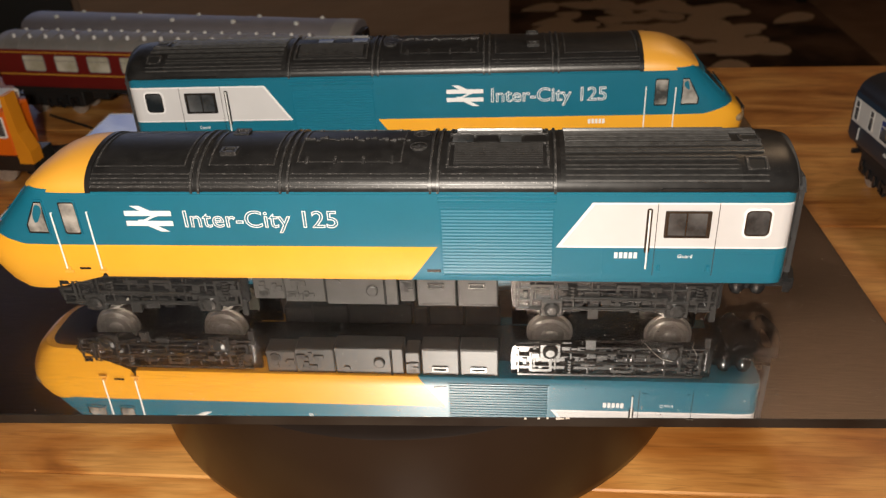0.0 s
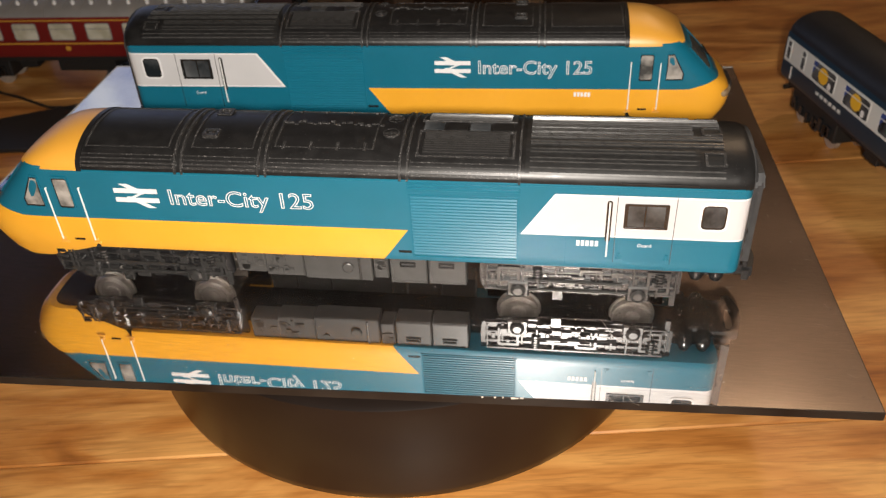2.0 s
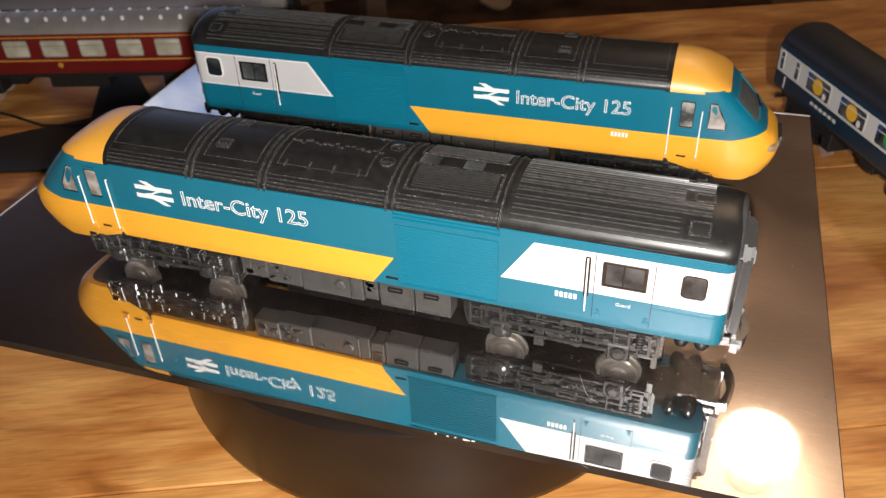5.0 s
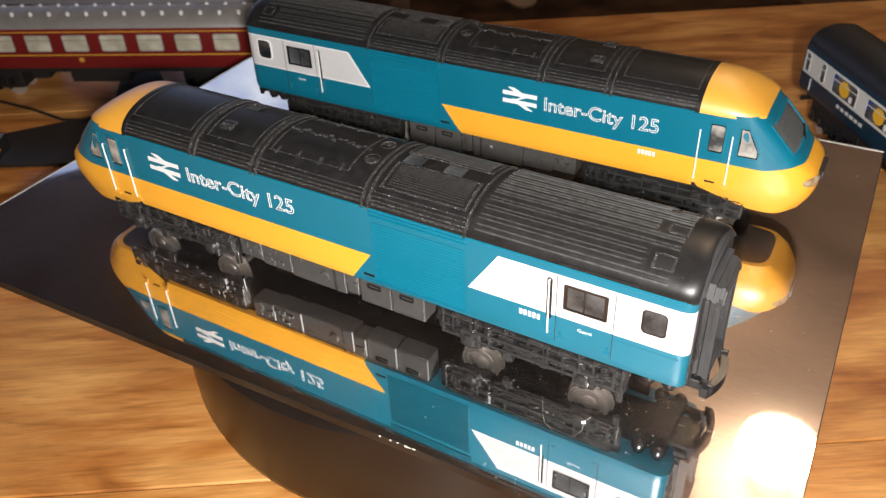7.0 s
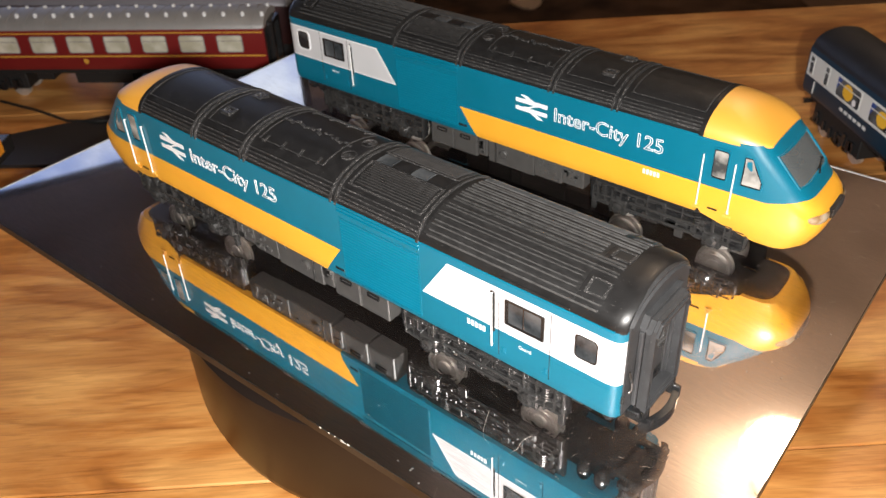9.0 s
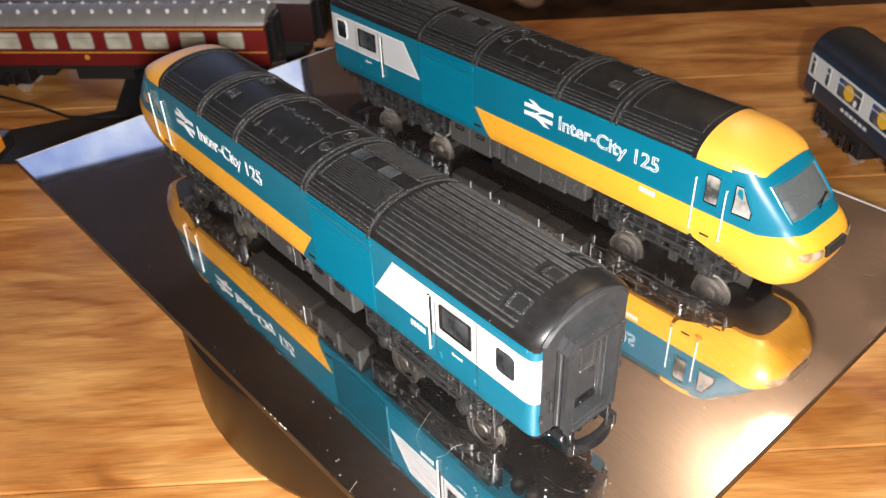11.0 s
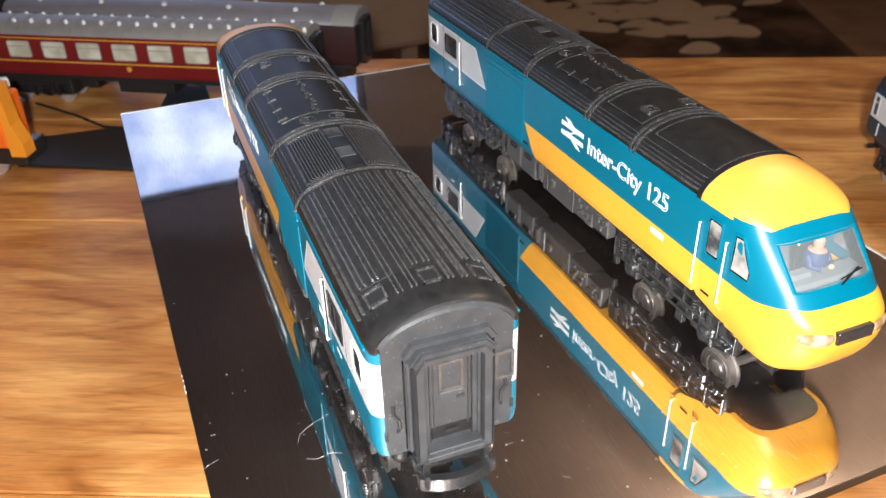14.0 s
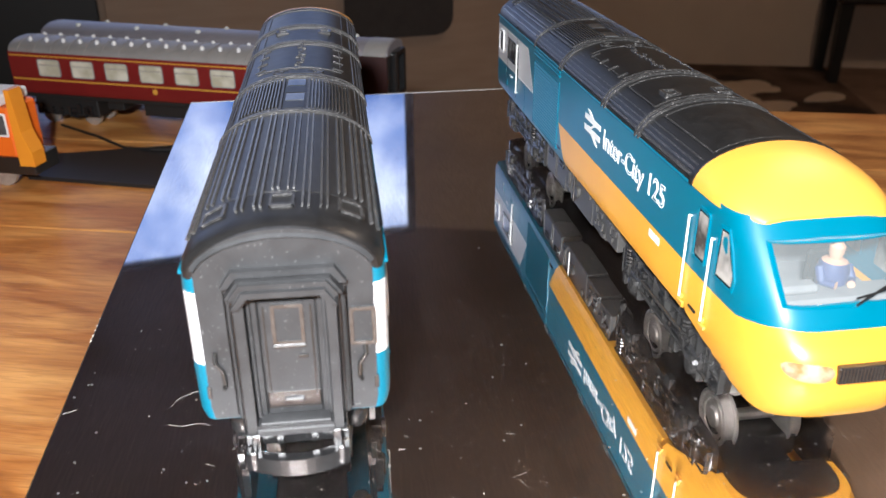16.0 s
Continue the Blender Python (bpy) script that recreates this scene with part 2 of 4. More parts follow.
    nt.links.new(mx.outputs["Result"], bs.inputs["Base Color"])


speckle(ROOF, (0.10, 0.095, 0.09), 2300, 0.69)
speckle(EDGE_WORN_GLINT, (0.20, 0.19, 0.185), 2400, 0.60)
ROOFWORN = material("rubbed_roof", (0.011, 0.0108, 0.0108), 0.34, second=(0.024, 0.0235, 0.023), scale=900, amount=0.2, bump=0.12, bump_scale=900, stretch=(0.6, 1, 1), detail=7, spec=0.5)
RIBWORN = material("rubbed_rib", (0.026, 0.0255, 0.025), 0.27, second=(0.080, 0.078, 0.076), scale=520, amount=0.3, bump=0.2, spec=1.0)
GREYFIN = material("grey_fin", (0.030, 0.029, 0.028), 0.27, second=(0.052, 0.050, 0.049), spec=1.0, scale=400, bump=0.1)
BLACKP = material("black_plastic", (0.010, 0.010, 0.0105), 0.25, second=(0.017, 0.017, 0.0175), spec=0.9, scale=300, bump=0.08, rough_var=0.03)
GREYP = material("dark_grey_plastic", (0.020, 0.0195, 0.019), 0.27, spec=0.75, second=(0.036, 0.035, 0.034), scale=250, bump=0.12)
TANKM = material("grey_moulding", (0.048, 0.046, 0.044), 0.40, spec=0.55, second=(0.066, 0.064, 0.061), scale=250, bump=0.1)
ENDM = material("end_moulding", (0.025, 0.0255, 0.0265), 0.48, spec=0.32, second=(0.046, 0.047, 0.049), scale=220, bump=0.25, bump_scale=500, rough_var=0.06)
speckle(ENDM, (0.13, 0.13, 0.13), 1500, 0.68)
LIT_EDGE = material("polished_edge", (0.55, 0.54, 0.52), 0.25, second=(0.40, 0.39, 0.37), scale=50)
STEEL = material("wheel_steel", (0.72, 0.69, 0.64), 0.36, 0.70, second=(0.50, 0.47, 0.43), scale=500, rough_var=0.08)
CHROME = material("handrail_white", (0.82, 0.82, 0.80), 0.3)
# opaque pane; grey blotches paint reflections and the lit inside
PANE = material("window_dark", (0.012, 0.016, 0.019), 0.05, second=(0.12, 0.125, 0.13), scale=75, amount=0.14)
# opaque pane; pale patches paint the lit cab seen through clear glass
PANEGREY = material("window_painted_view", (0.05, 0.052, 0.052), 0.08, second=(0.40, 0.38, 0.35), scale=130, amount=0.13)
# pale film on the windscreen paints the haze of light in the cab
CLEAR = glass("clear_plastic", (0.92, 0.95, 0.95), dust=0.16)
INTERIOR = material("cab_grey", (0.13, 0.13, 0.14), 0.6, second=(0.22, 0.22, 0.22), scale=150)
FIGURE = material("figure_blue", (0.02, 0.035, 0.12), 0.6, second=(0.03, 0.05, 0.16), scale=300)
SKIN = material("figure_tan", (0.50, 0.28, 0.18), 0.6, second=(0.56, 0.32, 0.21), scale=300)
LAMPGLASS = material("lamp_lens", (0.26, 0.15, 0.06), 0.14, second=(0.42, 0.34, 0.24), scale=260, amount=0.1)
MIRROR = mirror_plate()
PLATE_EDGE = material("plate_edge", (0.007, 0.006, 0.006), 0.34, second=(0.022, 0.020, 0.018), scale=60, amount=0.2, spec=0.3)
DUST = material("dust", (0.62, 0.58, 0.52), 0.8)
DRUM = material("turntable_black", (0.011, 0.0075, 0.006), 0.30, second=(0.016, 0.011, 0.009), scale=40, bump=0.04, spec=0.3)
WOOD = wood("table_wood", (0.27, 0.090, 0.018), (0.52, 0.205, 0.047), (0.74, 0.375, 0.115))
MAROON = material("maroon_paint", (0.145, 0.010, 0.010), 0.40, second=(0.175, 0.014, 0.013), scale=80)
GOLD = material("gold_line", (0.55, 0.28, 0.04), 0.4)
SILVER = material("grey_roof", (0.22, 0.21, 0.20), 0.42, second=(0.28, 0.27, 0.26), scale=90, bump=0.1)
DARKROOF = material("dark_grey_roof", (0.17, 0.16, 0.18), 0.40, second=(0.21, 0.20, 0.22), scale=90, bump=0.1)
GLASSROW = material("coach_glass", (0.42, 0.40, 0.30), 0.14, second=(0.62, 0.60, 0.50), scale=70, amount=0.12)
DARKMAROON = material("dull_maroon", (0.026, 0.008, 0.008), 0.5, second=(0.036, 0.011, 0.011), scale=80)
NAVY = material("rail_blue", (0.004, 0.030, 0.055), 0.34, second=(0.01, 0.036, 0.066), scale=80)
PALE = material("pale_grey_band", (0.66, 0.67, 0.65), 0.42, second=(0.60, 0.61, 0.59), scale=80)
ORANGE = material("orange_plastic", (0.80, 0.16, 0.010), 0.36, second=(0.74, 0.13, 0.010), scale=80, coat=0.2)
AMBER = material("amber_plastic", (0.78, 0.30, 0.02), 0.36, second=(0.70, 0.25, 0.02), scale=80)
SEATY = material("seat_yellow", (0.80, 0.45, 0.03), 0.6)
SEATG = material("seat_green", (0.02, 0.30, 0.08), 0.6)
CURTAIN = material("curtain_blue", (0.02, 0.05, 0.22), 0.7)
CABLE = material("cable_black", (0.012, 0.012, 0.012), 0.5)
PLASTER = material("wall_plaster", (0.58, 0.46, 0.36), 0.85, second=(0.64, 0.52, 0.41), scale=6, bump=0.1)
FLOORM = material("dark_carpet", (0.21, 0.125, 0.085), 0.95, second=(0.30, 0.185, 0.125), scale=9, amount=0.18, bump=0.5, bump_scale=300)
BEIGE = material("rug_pile", (0.58, 0.44, 0.32), 0.95, second=(0.66, 0.52, 0.40), scale=60, bump=0.6, bump_scale=200)
RUGDARK = material("rug_dark", (0.030, 0.015, 0.010), 0.95, second=(0.15, 0.085, 0.055), amount=0.12, scale=4.5, bump=0.6, bump_scale=200)
COACHROOF = material("coach_black_roof", (0.010, 0.011, 0.014), 0.5, second=(0.018, 0.019, 0.024), scale=90)
OAK = material("beige_oak", (0.36, 0.25, 0.175), 0.6, second=(0.30, 0.20, 0.135), scale=14, stretch=(1, 6, 6))
FABRIC = material("dark_fabric", (0.03, 0.024, 0.022), 0.9, second=(0.045, 0.036, 0.032), scale=50, bump=0.3)


def screen_material():
    m = bpy.data.materials.new("screen_picture")
    m.use_nodes = True
    nt = m.node_tree
    b = nt.nodes["Principled BSDF"]
    b.inputs["Base Color"].default_value = (0.01, 0.01, 0.01, 1)
    b.inputs["Roughness"].default_value = 0.2
    co = nt.nodes.new("ShaderNodeTexCoord")
    n = nt.nodes.new("ShaderNodeTexNoise")
    n.inputs["Scale"].default_value, n.inputs["Detail"].default_value = 5.0, 3
    nt.links.new(co.outputs["Object"], n.inputs["Vector"])
    r = nt.nodes.new("ShaderNodeValToRGB")
    r.color_ramp.elements[0].position, r.color_ramp.elements[0].color = 0.34, (0.03, 0.12, 0.40, 1)
    r.color_ramp.elements[1].position, r.color_ramp.elements[1].color = 0.68, (0.78, 0.84, 0.96, 1)
    k = r.color_ramp.elements.new(0.5)
    k.color = (0.34, 0.42, 0.70, 1)
    nt.links.new(n.outputs["Fac"], r.inputs[0])
    nt.links.new(r.outputs[0], b.inputs["Emission Color"])
    b.inputs["Emission Strength"].default_value = 1.0
    return m


SCREEN = screen_material()
BULB = material("lamp_bulb", (0.8, 0.8, 0.8), 0.5, emit=((1.0, 0.74, 0.50), 62.0))
CEILING = material("ceiling_paint", (0.36, 0.30, 0.26), 0.9, second=(0.31, 0.255, 0.22), scale=5)

# ---- mesh helpers: sizes in millimetres ----
MM = 0.001


def part(name, bm, mat, parent=None, label="", smooth=False):
    bmesh.ops.scale(bm, vec=(MM, MM, MM), verts=bm.verts)
    bmesh.ops.recalc_face_normals(bm, faces=bm.faces)
    me = bpy.data.meshes.new(name)
    bm.to_mesh(me)
    bm.free()
    me.materials.append(mat)
    if smooth:
        for p in me.polygons:
            p.use_smooth = True
        me.set_sharp_from_angle(angle=radians(38))
    ob = new(name, me)
    if parent:
        ob.parent = parent
    if label:
        ob["label"] = label
    return ob


def box(bm, x0, x1, y0, y1, z0, z1, bev=0.0, seg=1):
    vs = [bm.verts.new((x, y, z)) for x in (x0, x1) for y in (y0, y1) for z in (z0, z1)]
    fs = [bm.faces.new([vs[i] for i in q]) for q in ((0, 1, 3, 2), (4, 6, 7, 5), (0, 4, 5, 1), (2, 3, 7, 6), (0, 2, 6, 4), (1, 5, 7, 3))]
    if bev:
        es = {e for f in fs for e in f.edges}
        bmesh.ops.bevel(bm, geom=list(es), offset=bev, segments=seg, profile=0.5, affect="EDGES")
    return bm


def boxes(*rows, bev=0.0):
    bm = bmesh.new()
    for r in rows:
        box(bm, *r, bev=bev)
    return bm


def turned(bm, rings, centre=(0, 0, 0), axis="z", seg=28, cap=True):
    """A body of revolution from rings (radius, height) along an axis."""
    loops = []
    for r, h in rings:
        lp = []
        for i in range(seg):
            a = 2 * math.pi * i / seg
            u, v = r * math.cos(a), r * math.sin(a)
            p = {"z": (u, v, h), "y": (u, h, v), "x": (h, u, v)}[axis]
            lp.append(bm.verts.new([p[k] + centre[k] for k in range(3)]))
        loops.append(lp)
    for a, b in zip(loops, loops[1:]):
        for i in range(seg):
            bm.faces.new((a[i], a[(i + 1) % seg], b[(i + 1) % seg], b[i]))
    if cap:
        bm.faces.new(loops[0][::-1])
        bm.faces.new(loops[-1])
    return bm


def loft(bm, sections, closed=True, caps=True):
    loops = [[bm.verts.new(p) for p in s] for s in sections]
    n = len(loops[0])
    for a, b in zip(loops, loops[1:]):
        for i in range(n if closed else n - 1):
            bm.faces.new((a[i], a[(i + 1) % n], b[(i + 1) % n], b[i]))
    if caps and closed:
        bm.faces.new(loops[0][::-1])
        bm.faces.new(loops[-1])
    return bm


def prism(bm, outline, y0, y1, plane="xz"):
    """An outline in a plane, given a depth from y0 to y1 across it."""
    put = {"xz": lambda a, b, d: (a, d, b), "yz": lambda a, b, d: (d, a, b), "xy": lambda a, b, d: (a, b, d)}[plane]
    return loft(bm, [[put(a, b, y0) for a, b in outline], [put(a, b, y1) for a, b in outline]])


def rounded(x0, x1, z0, z1, r, n=4):
    pts = []
    for cx, cz, a0 in ((x1 - r, z1 - r, 0), (x0 + r, z1 - r, 90), (x0 + r, z0 + r, 180), (x1 - r, z0 + r, 270)):
        for i in range(n + 1):
            a = radians(a0 + 90 * i / n)
            pts.append((cx + r * math.cos(a), cz + r * math.sin(a)))
    return pts


def ring(bm, outer, inner, y0, y1, plane="xz"):
    """A frame between two outlines with the same number of points."""
    put = {"xz": lambda a, b, d: (a, d, b), "yz": lambda a, b, d: (d, a, b), "xy": lambda a, b, d: (a, b, d)}[plane]
    lo = [[put(a, b, d) for a, b in o] for o, d in ((outer, y0), (outer, y1), (inner, y1), (inner, y0), (outer, y0))]
    return loft(bm, lo, caps=False)


def rod(bm, p, q, r, seg=8):
    p, q = Vector(p), Vector(q)
    d = (q - p).normalized()
    u = d.orthogonal().normalized()
    v = d.cross(u)
    s = [[e + (u * math.cos(2 * math.pi * i / seg) + v * math.sin(2 * math.pi * i / seg)) * r for i in range(seg)] for e in (p, q)]
    return loft(bm, s)


def thing(name, label, category, group="", kind=""):
    return tagged(new(name), label, category, group, kind)


# ---- the table, turntable and plate ----
def build_table():
    tbl = thing("table", "honey-brown solid wood plank table top with dark grain", "table", kind="structure")
    edges = (-620, -430, -262, -78, 104, 236, 352)
    for a, b in zip(edges, edges[1:]):
        bm = boxes((-760, 900, a + 0.25, b - 0.25, -32, 0), bev=0.6)
        part("plank", bm, WOOD, tbl)
    part("apron", boxes((-700, 840, 320, 342, -110, -33), bev=1.0), WOOD, tbl)
    for x in (-690, 770):
        for y in (-590, 280):
            part("leg", boxes((x, x + 60, y, y + 40, -750, -33), bev=2), WOOD, tbl)
    tbl.location = (0, 0, TABLE)


build_table()


def build_turntable():
    base = thing("turntable", "black glossy plastic turntable drum standing on the table", "turntable")
    bm = turned(bmesh.new(), [(101, 0), (103, 2), (104, 6), (104, 41), (103.4, 44), (101, 45.5), (70, 46)], seg=96)
    part("drum", bm, DRUM, base, smooth=True)
    bm = turned(bmesh.new(), [(96, -0.0), (96, 0.4)], seg=64)
    part("foot_pad", bm, BLACKP, base)
    base.location = (-0.003, 0, TABLE)
    return part("disc", turned(bmesh.new(), [(12, -11.2), (12, -7.6), (64, -7.6), (66, -7), (66, -3.6), (65, -3.05)], seg=72), DRUM, base, smooth=True)


HAIRS = (((94.0, -92.9), (91.2, -91.7), (89.3, -88.7), (87.7, -84.8), (86.6, -82.1)),
         ((100.7, -92.5), (101.9, -89.7), (101.2, -86.2), (102.4, -83.4)),
         ((95.1, -118.4), (93.3, -117.6), (92.2, -115.0), (91.7, -113.6)))


def build_plate():
    plate = thing("mirror_plate", "dark mirror acrylic sheet with fine scratches, dust and chipped edge", "plate")
    a = radians(1.7)

    def at(u, v):
        return (-14 + u * math.cos(a) - v * math.sin(a), 10.5 + u * math.sin(a) + v * math.cos(a))
    cs = [at(-162.5, -117.5), at(162.5, -117.5), at(162.5, 117.5), at(-162.5, 117.5)]
    bm = prism(bmesh.new(), cs, -3.0, -0.05, "xy")
    part("sheet", bm, PLATE_EDGE, plate)
    bm = bmesh.new()
    cs2 = [at(-162.2, -117.2), at(162.2, -117.2), at(162.2, 117.2), at(-162.2, 117.2)]
    prism(bm, cs2, -0.6, 0.0, "xy")
    part("mirror_face", bm, MIRROR, plate)
    # pale strips: light caught by these two edges, put into the colour
    far_edge = [at(-162.5, 116.6), at(162.5, 116.6), at(162.5, 117.7), at(-162.5, 117.7)]
    part("polished_edge", prism(bmesh.new(), far_edge, -2.6, 0.12, "xy"), LIT_EDGE, plate, "long edge, painted pale for the light it catches")
    short_edge = [at(-162.7, -117.5), at(-161.9, -117.5), at(-161.9, 116.5), at(-162.7, 116.5)]
    part("polished_edge", prism(bmesh.new(), short_edge, -2.6, 0.12, "xy"), LIT_EDGE, plate, "short edge, painted pale for the light it catches")
    # pale chips on the near long edge
    rnd = random.Random(5)
    bm = bmesh.new()
    for u0, s in ((58, 0.7), (54, 0.4)):
        for k in range(3):
            u, v = at(u0 + rnd.uniform(-4, 4), -117.55)
            ln = rnd.uniform(0.2, 0.7)
            box(bm, u - ln, u + ln, v - 0.06, v + rnd.uniform(0.1, 0.35), -0.2 - 0.3 * rnd.random(), 0.03)
    part("edge_chips", bm, DUST, plate, "pale chipped edge")
    # dust, crumbs and hair scratches
    bm = bmesh.new()
    for k in range(1700):
        u, v = at(rnd.uniform(-158, 160), rnd.uniform(-114, 114))
        if u > 60 or rnd.random() < 0.35:
            s = 0.022 + 0.06 * rnd.random() ** 4
            box(bm, u - s, u + s, v - s * rnd.uniform(0.6, 1.6), v + s, 0.005, 0.04 + s * 0.4)
    d = part("dust_specks", bm, DUST, plate, "pale dust specks")
    d["kind"] = "stuff"
    bm = bmesh.new()
    for k in range(70):
        u, v = at(rnd.uniform(112, 160), rnd.uniform(-114, 112))
        ang, ln = rnd.gauss(0.6, 0.7), rnd.uniform(0.7, 3.6)
        du, dv = math.cos(ang) * ln, math.sin(ang) * ln
        w = 0.013
        prism(bm, [(u - dv / ln * w, v + du / ln * w), (u + dv / ln * w, v - du / ln * w), (u + du, v + dv)], 0.004, 0.02, "xy")
    for line in HAIRS:
        hair = bmesh.new()
        pts = [at(u, v) for u, v in line]
        for p, q in zip(pts, pts[1:]):
            rod(hair, (*p, 0.05), (*q, 0.05), 0.02, 5)
        part("stray_fibre", hair, DUST, plate, "thin pale stray fibre")
    s = part("scratches", bm, DUST, plate, "fine pale scratches")
    s["kind"] = "stuff"
    return plate


# ---- the power cars ----
def roof_z(y, crown=58.0, edge=49.0, half=18.0):
    return edge + (crown - edge) * math.sqrt(max(0.0, 1 - (y / half) ** 2))


def roof_arc(n=24, lift=0.0, y0=-18.0, y1=18.0):
    """Points across the roof, evenly by angle."""
    a0, a1 = math.acos(max(-1, min(1, y0 / 18))), math.acos(max(-1, min(1, y1 / 18)))
    pts = []
    for i in range(n + 1):
        a = a0 + (a1 - a0) * i / n
        pts.append(((18 + lift) * math.cos(a), 49 + (9 + lift) * math.sin(a)))
    return pts


def roof_patch(bm, x0, x1, y0, y1, lift, base=0.0, n=10):
    """A curved panel that stands proud of the roof."""
    lo, hi = roof_arc(n, base, y0, y1), roof_arc(n, lift, y0, y1)
    o = hi + lo[::-1]
    return loft(bm, [[(x0, a, b) for a, b in o], [(x1, a, b) for a, b in o]])


# nose: height, foremost x, half width, fullness of the plan
NOSE = ((12.4, -126.4, 14.2, 3.8), (15.0, -130.2, 15.6, 4.0), (18.8, -132.4, 17.0, 4.3), (22.0, -133.6, 17.8, 4.4), (25.0, -134.1, 18.0, 4.4),
        (27.5, -134.0, 18.0, 4.4), (30.0, -133.0, 18.0, 4.4), (32.0, -131.2, 18.0, 4.5), (33.6, -128.8, 18.0, 4.6), (35.4, -127.0, 18.0, 4.7),
        (37.0, -125.5, 18.0, 4.8), (39.0, -123.5, 18.0, 4.9), (41.5, -121.0, 18.0, 5.0), (44.0, -118.5, 18.0, 5.0), (46.4, -116.1, 17.95, 5.0), (50.0, -112.6, 17.9, 4.8))


def nose_y(x, z):
    """Half width of the nose at a height and a place along the car."""
    for a, b in zip(NOSE, NOSE[1:]):
        if a[0] <= z <= b[0]:
            f = (z - a[0]) / (b[0] - a[0])
            xf, w, e = (a[i] + (b[i] - a[i]) * f for i in (1, 2, 3))
            t = min(1.0, max(0.0, (-92.0 - x) / (-92.0 - xf)))
            return w * (1 - t ** e) ** (1 / e)
    return 18.0


def nose_at(row, k, n=36):
    """Point k of n round the nose at one height, from one side round the front to the other."""
    z, xf, w, e = row
    x0 = -92.0 if z > 19 else -92.0 - (19.5 - z) * 3.0
    a = math.pi * k / n
    c, s = math.cos(a), math.sin(a)
    y = w * math.copysign(abs(c) ** (2 / e), c)
    x = x0 - (x0 - xf) * abs(s) ** (2 / e)
    return (x, y, z)


def build_bogie(car, x, rnd):
    bog = part("bogie", boxes((x - 26, x + 26, -9, 9, 9.5, 15.5), bev=0.5), BLACKP, car)
    for side in (-1, 1):
        bm = bmesh.new()
        y0, y1 = sorted((side * 13.0, side * 14.6))
        prism(bm, [(x - 31, 8.2), (x - 29, 6.4), (x - 12, 6.0), (x - 9, 9), (x + 9, 9), (x + 12, 6.0), (x + 30, 6.4), (x + 32, 8.4), (x + 32, 19.2), (x - 31.5, 19.2), (x - 31.5, 12)], y0, y1)
        part("side_frame", bm, BLACKP, bog)
        for z0, z1, d in ((17.6, 18.6, 1.5), (14.6, 15.2, 1.1), (10.6, 11.3, 1.2), (7.0, 7.7, 1.0)):
            part("frame_rail", boxes((x - 31 + d, x + 31 - d, *sorted((side * 14.5, side * (14.6 + d))), z0, z1), bev=0.15), GREYP, bog)
        for k in range(11):
            cx = x - 30 + 6.0 * k + rnd.uniform(-1, 1)
            part("frame_rib", boxes((cx - 0.35, cx + 0.35, *sorted((side * 14.4, side * rnd.uniform(15.4, 16.4))), rnd.uniform(6.6, 9), rnd.uniform(14, 18.6)), bev=0.12), GREYP, bog)
        for cx in (x - 22, x + 4, x + 25):
            part("frame_plate", ring(bmesh.new(), rounded(cx - 3.6, cx + 3.6, 8.2, 16.8, 0.4, 2), rounded(cx - 2.7, cx + 2.7, 9.2, 15.8, 0.4, 2), side * 14.4, side * 16.0), GREYP, bog)
        for k in range(40):
            cx, cz = x + rnd.uniform(-29, 29), rnd.uniform(7.5, 16.5)
            w, h, d = rnd.uniform(0.6, 3.6), rnd.uniform(0.5, 2.0), rnd.uniform(0.4, 1.9)
            ya, yb = sorted((side * 14.4, side * (14.6 + d)))
            part("brake_fitting", boxes((cx - w, cx + w * 0.4, ya, yb, cz - h, cz + h * 0.3), bev=0.18), GREYP if k % 3 else BLACKP, bog)
        for dx in (-19.0, 19.0):
            bm = boxes((x + dx - 3.6, x + dx + 3.6, *sorted((side * 14.0, side * 16.6)), 5.2, 11.2), bev=0.5)
            turned(bm, [(2.4, side * 16.4), (2.4, side * 17.4), (1.4, side * 17.8)], (x + dx, 0, 8.2), "y", 14)
            part("axle_box", bm, GREYP, bog)
            bm = bmesh.new()
            for dz in range(5):
                turned(bm, [(1.5, 11.6 + dz * 1.1), (1.5, 12.2 + dz * 1.1)], (x + dx + 6.2, side * 15.6, 0), "z", 10)
            part("coil_spring", bm, GREYP, bog)
        bm = bmesh.new()
        rod(bm, (x - 26, side * 16.2, 8.4), (x + 24, side * 16.2, 8.8), 0.45)
        rod(bm, (x - 16, side * 16.6, 12.6), (x + 14, side * 16.6, 12.2), 0.5)
        part("pull_rod", bm, GREYP, bog)
        # two low hanging brackets
        part("guard_iron", boxes((x + 29, x + 31, *sorted((side * 13.6, side * 15.2)), 3.2, 9), bev=0.2), GREYP, bog)
        part("sand_pipe", boxes((x - 8, x - 4.5, *sorted((side * 14, side * 15.8)), 4.0, 9.5), bev=0.2), GREYP, bog)
    for dx in (-19.0, 19.0):
        for side in (-1, 1):
            bm = bmesh.new()
            turned(bm, [(1.6, side * 5.8), (6.4, side * 6.2), (7.6, side * 6.4), (7.6, side * 7.0), (6.9, side * 7.2), (6.9, side * 9.4), (6.2, side * 9.6), (5.8, side * 9.0), (5.2, side * 9.0), (5.0, side * 9.35), (4.4, side * 9.35), (4.2, side * 8.9), (2.7, side * 8.9), (2.4, side * 9.5), (1.4, side * 9.9)],
                   (x + dx, 0, 7.6), "y", 32)
            part("wheel", bm, STEEL, bog, "bare metal wheel", smooth=True)
        bm = bmesh.new()
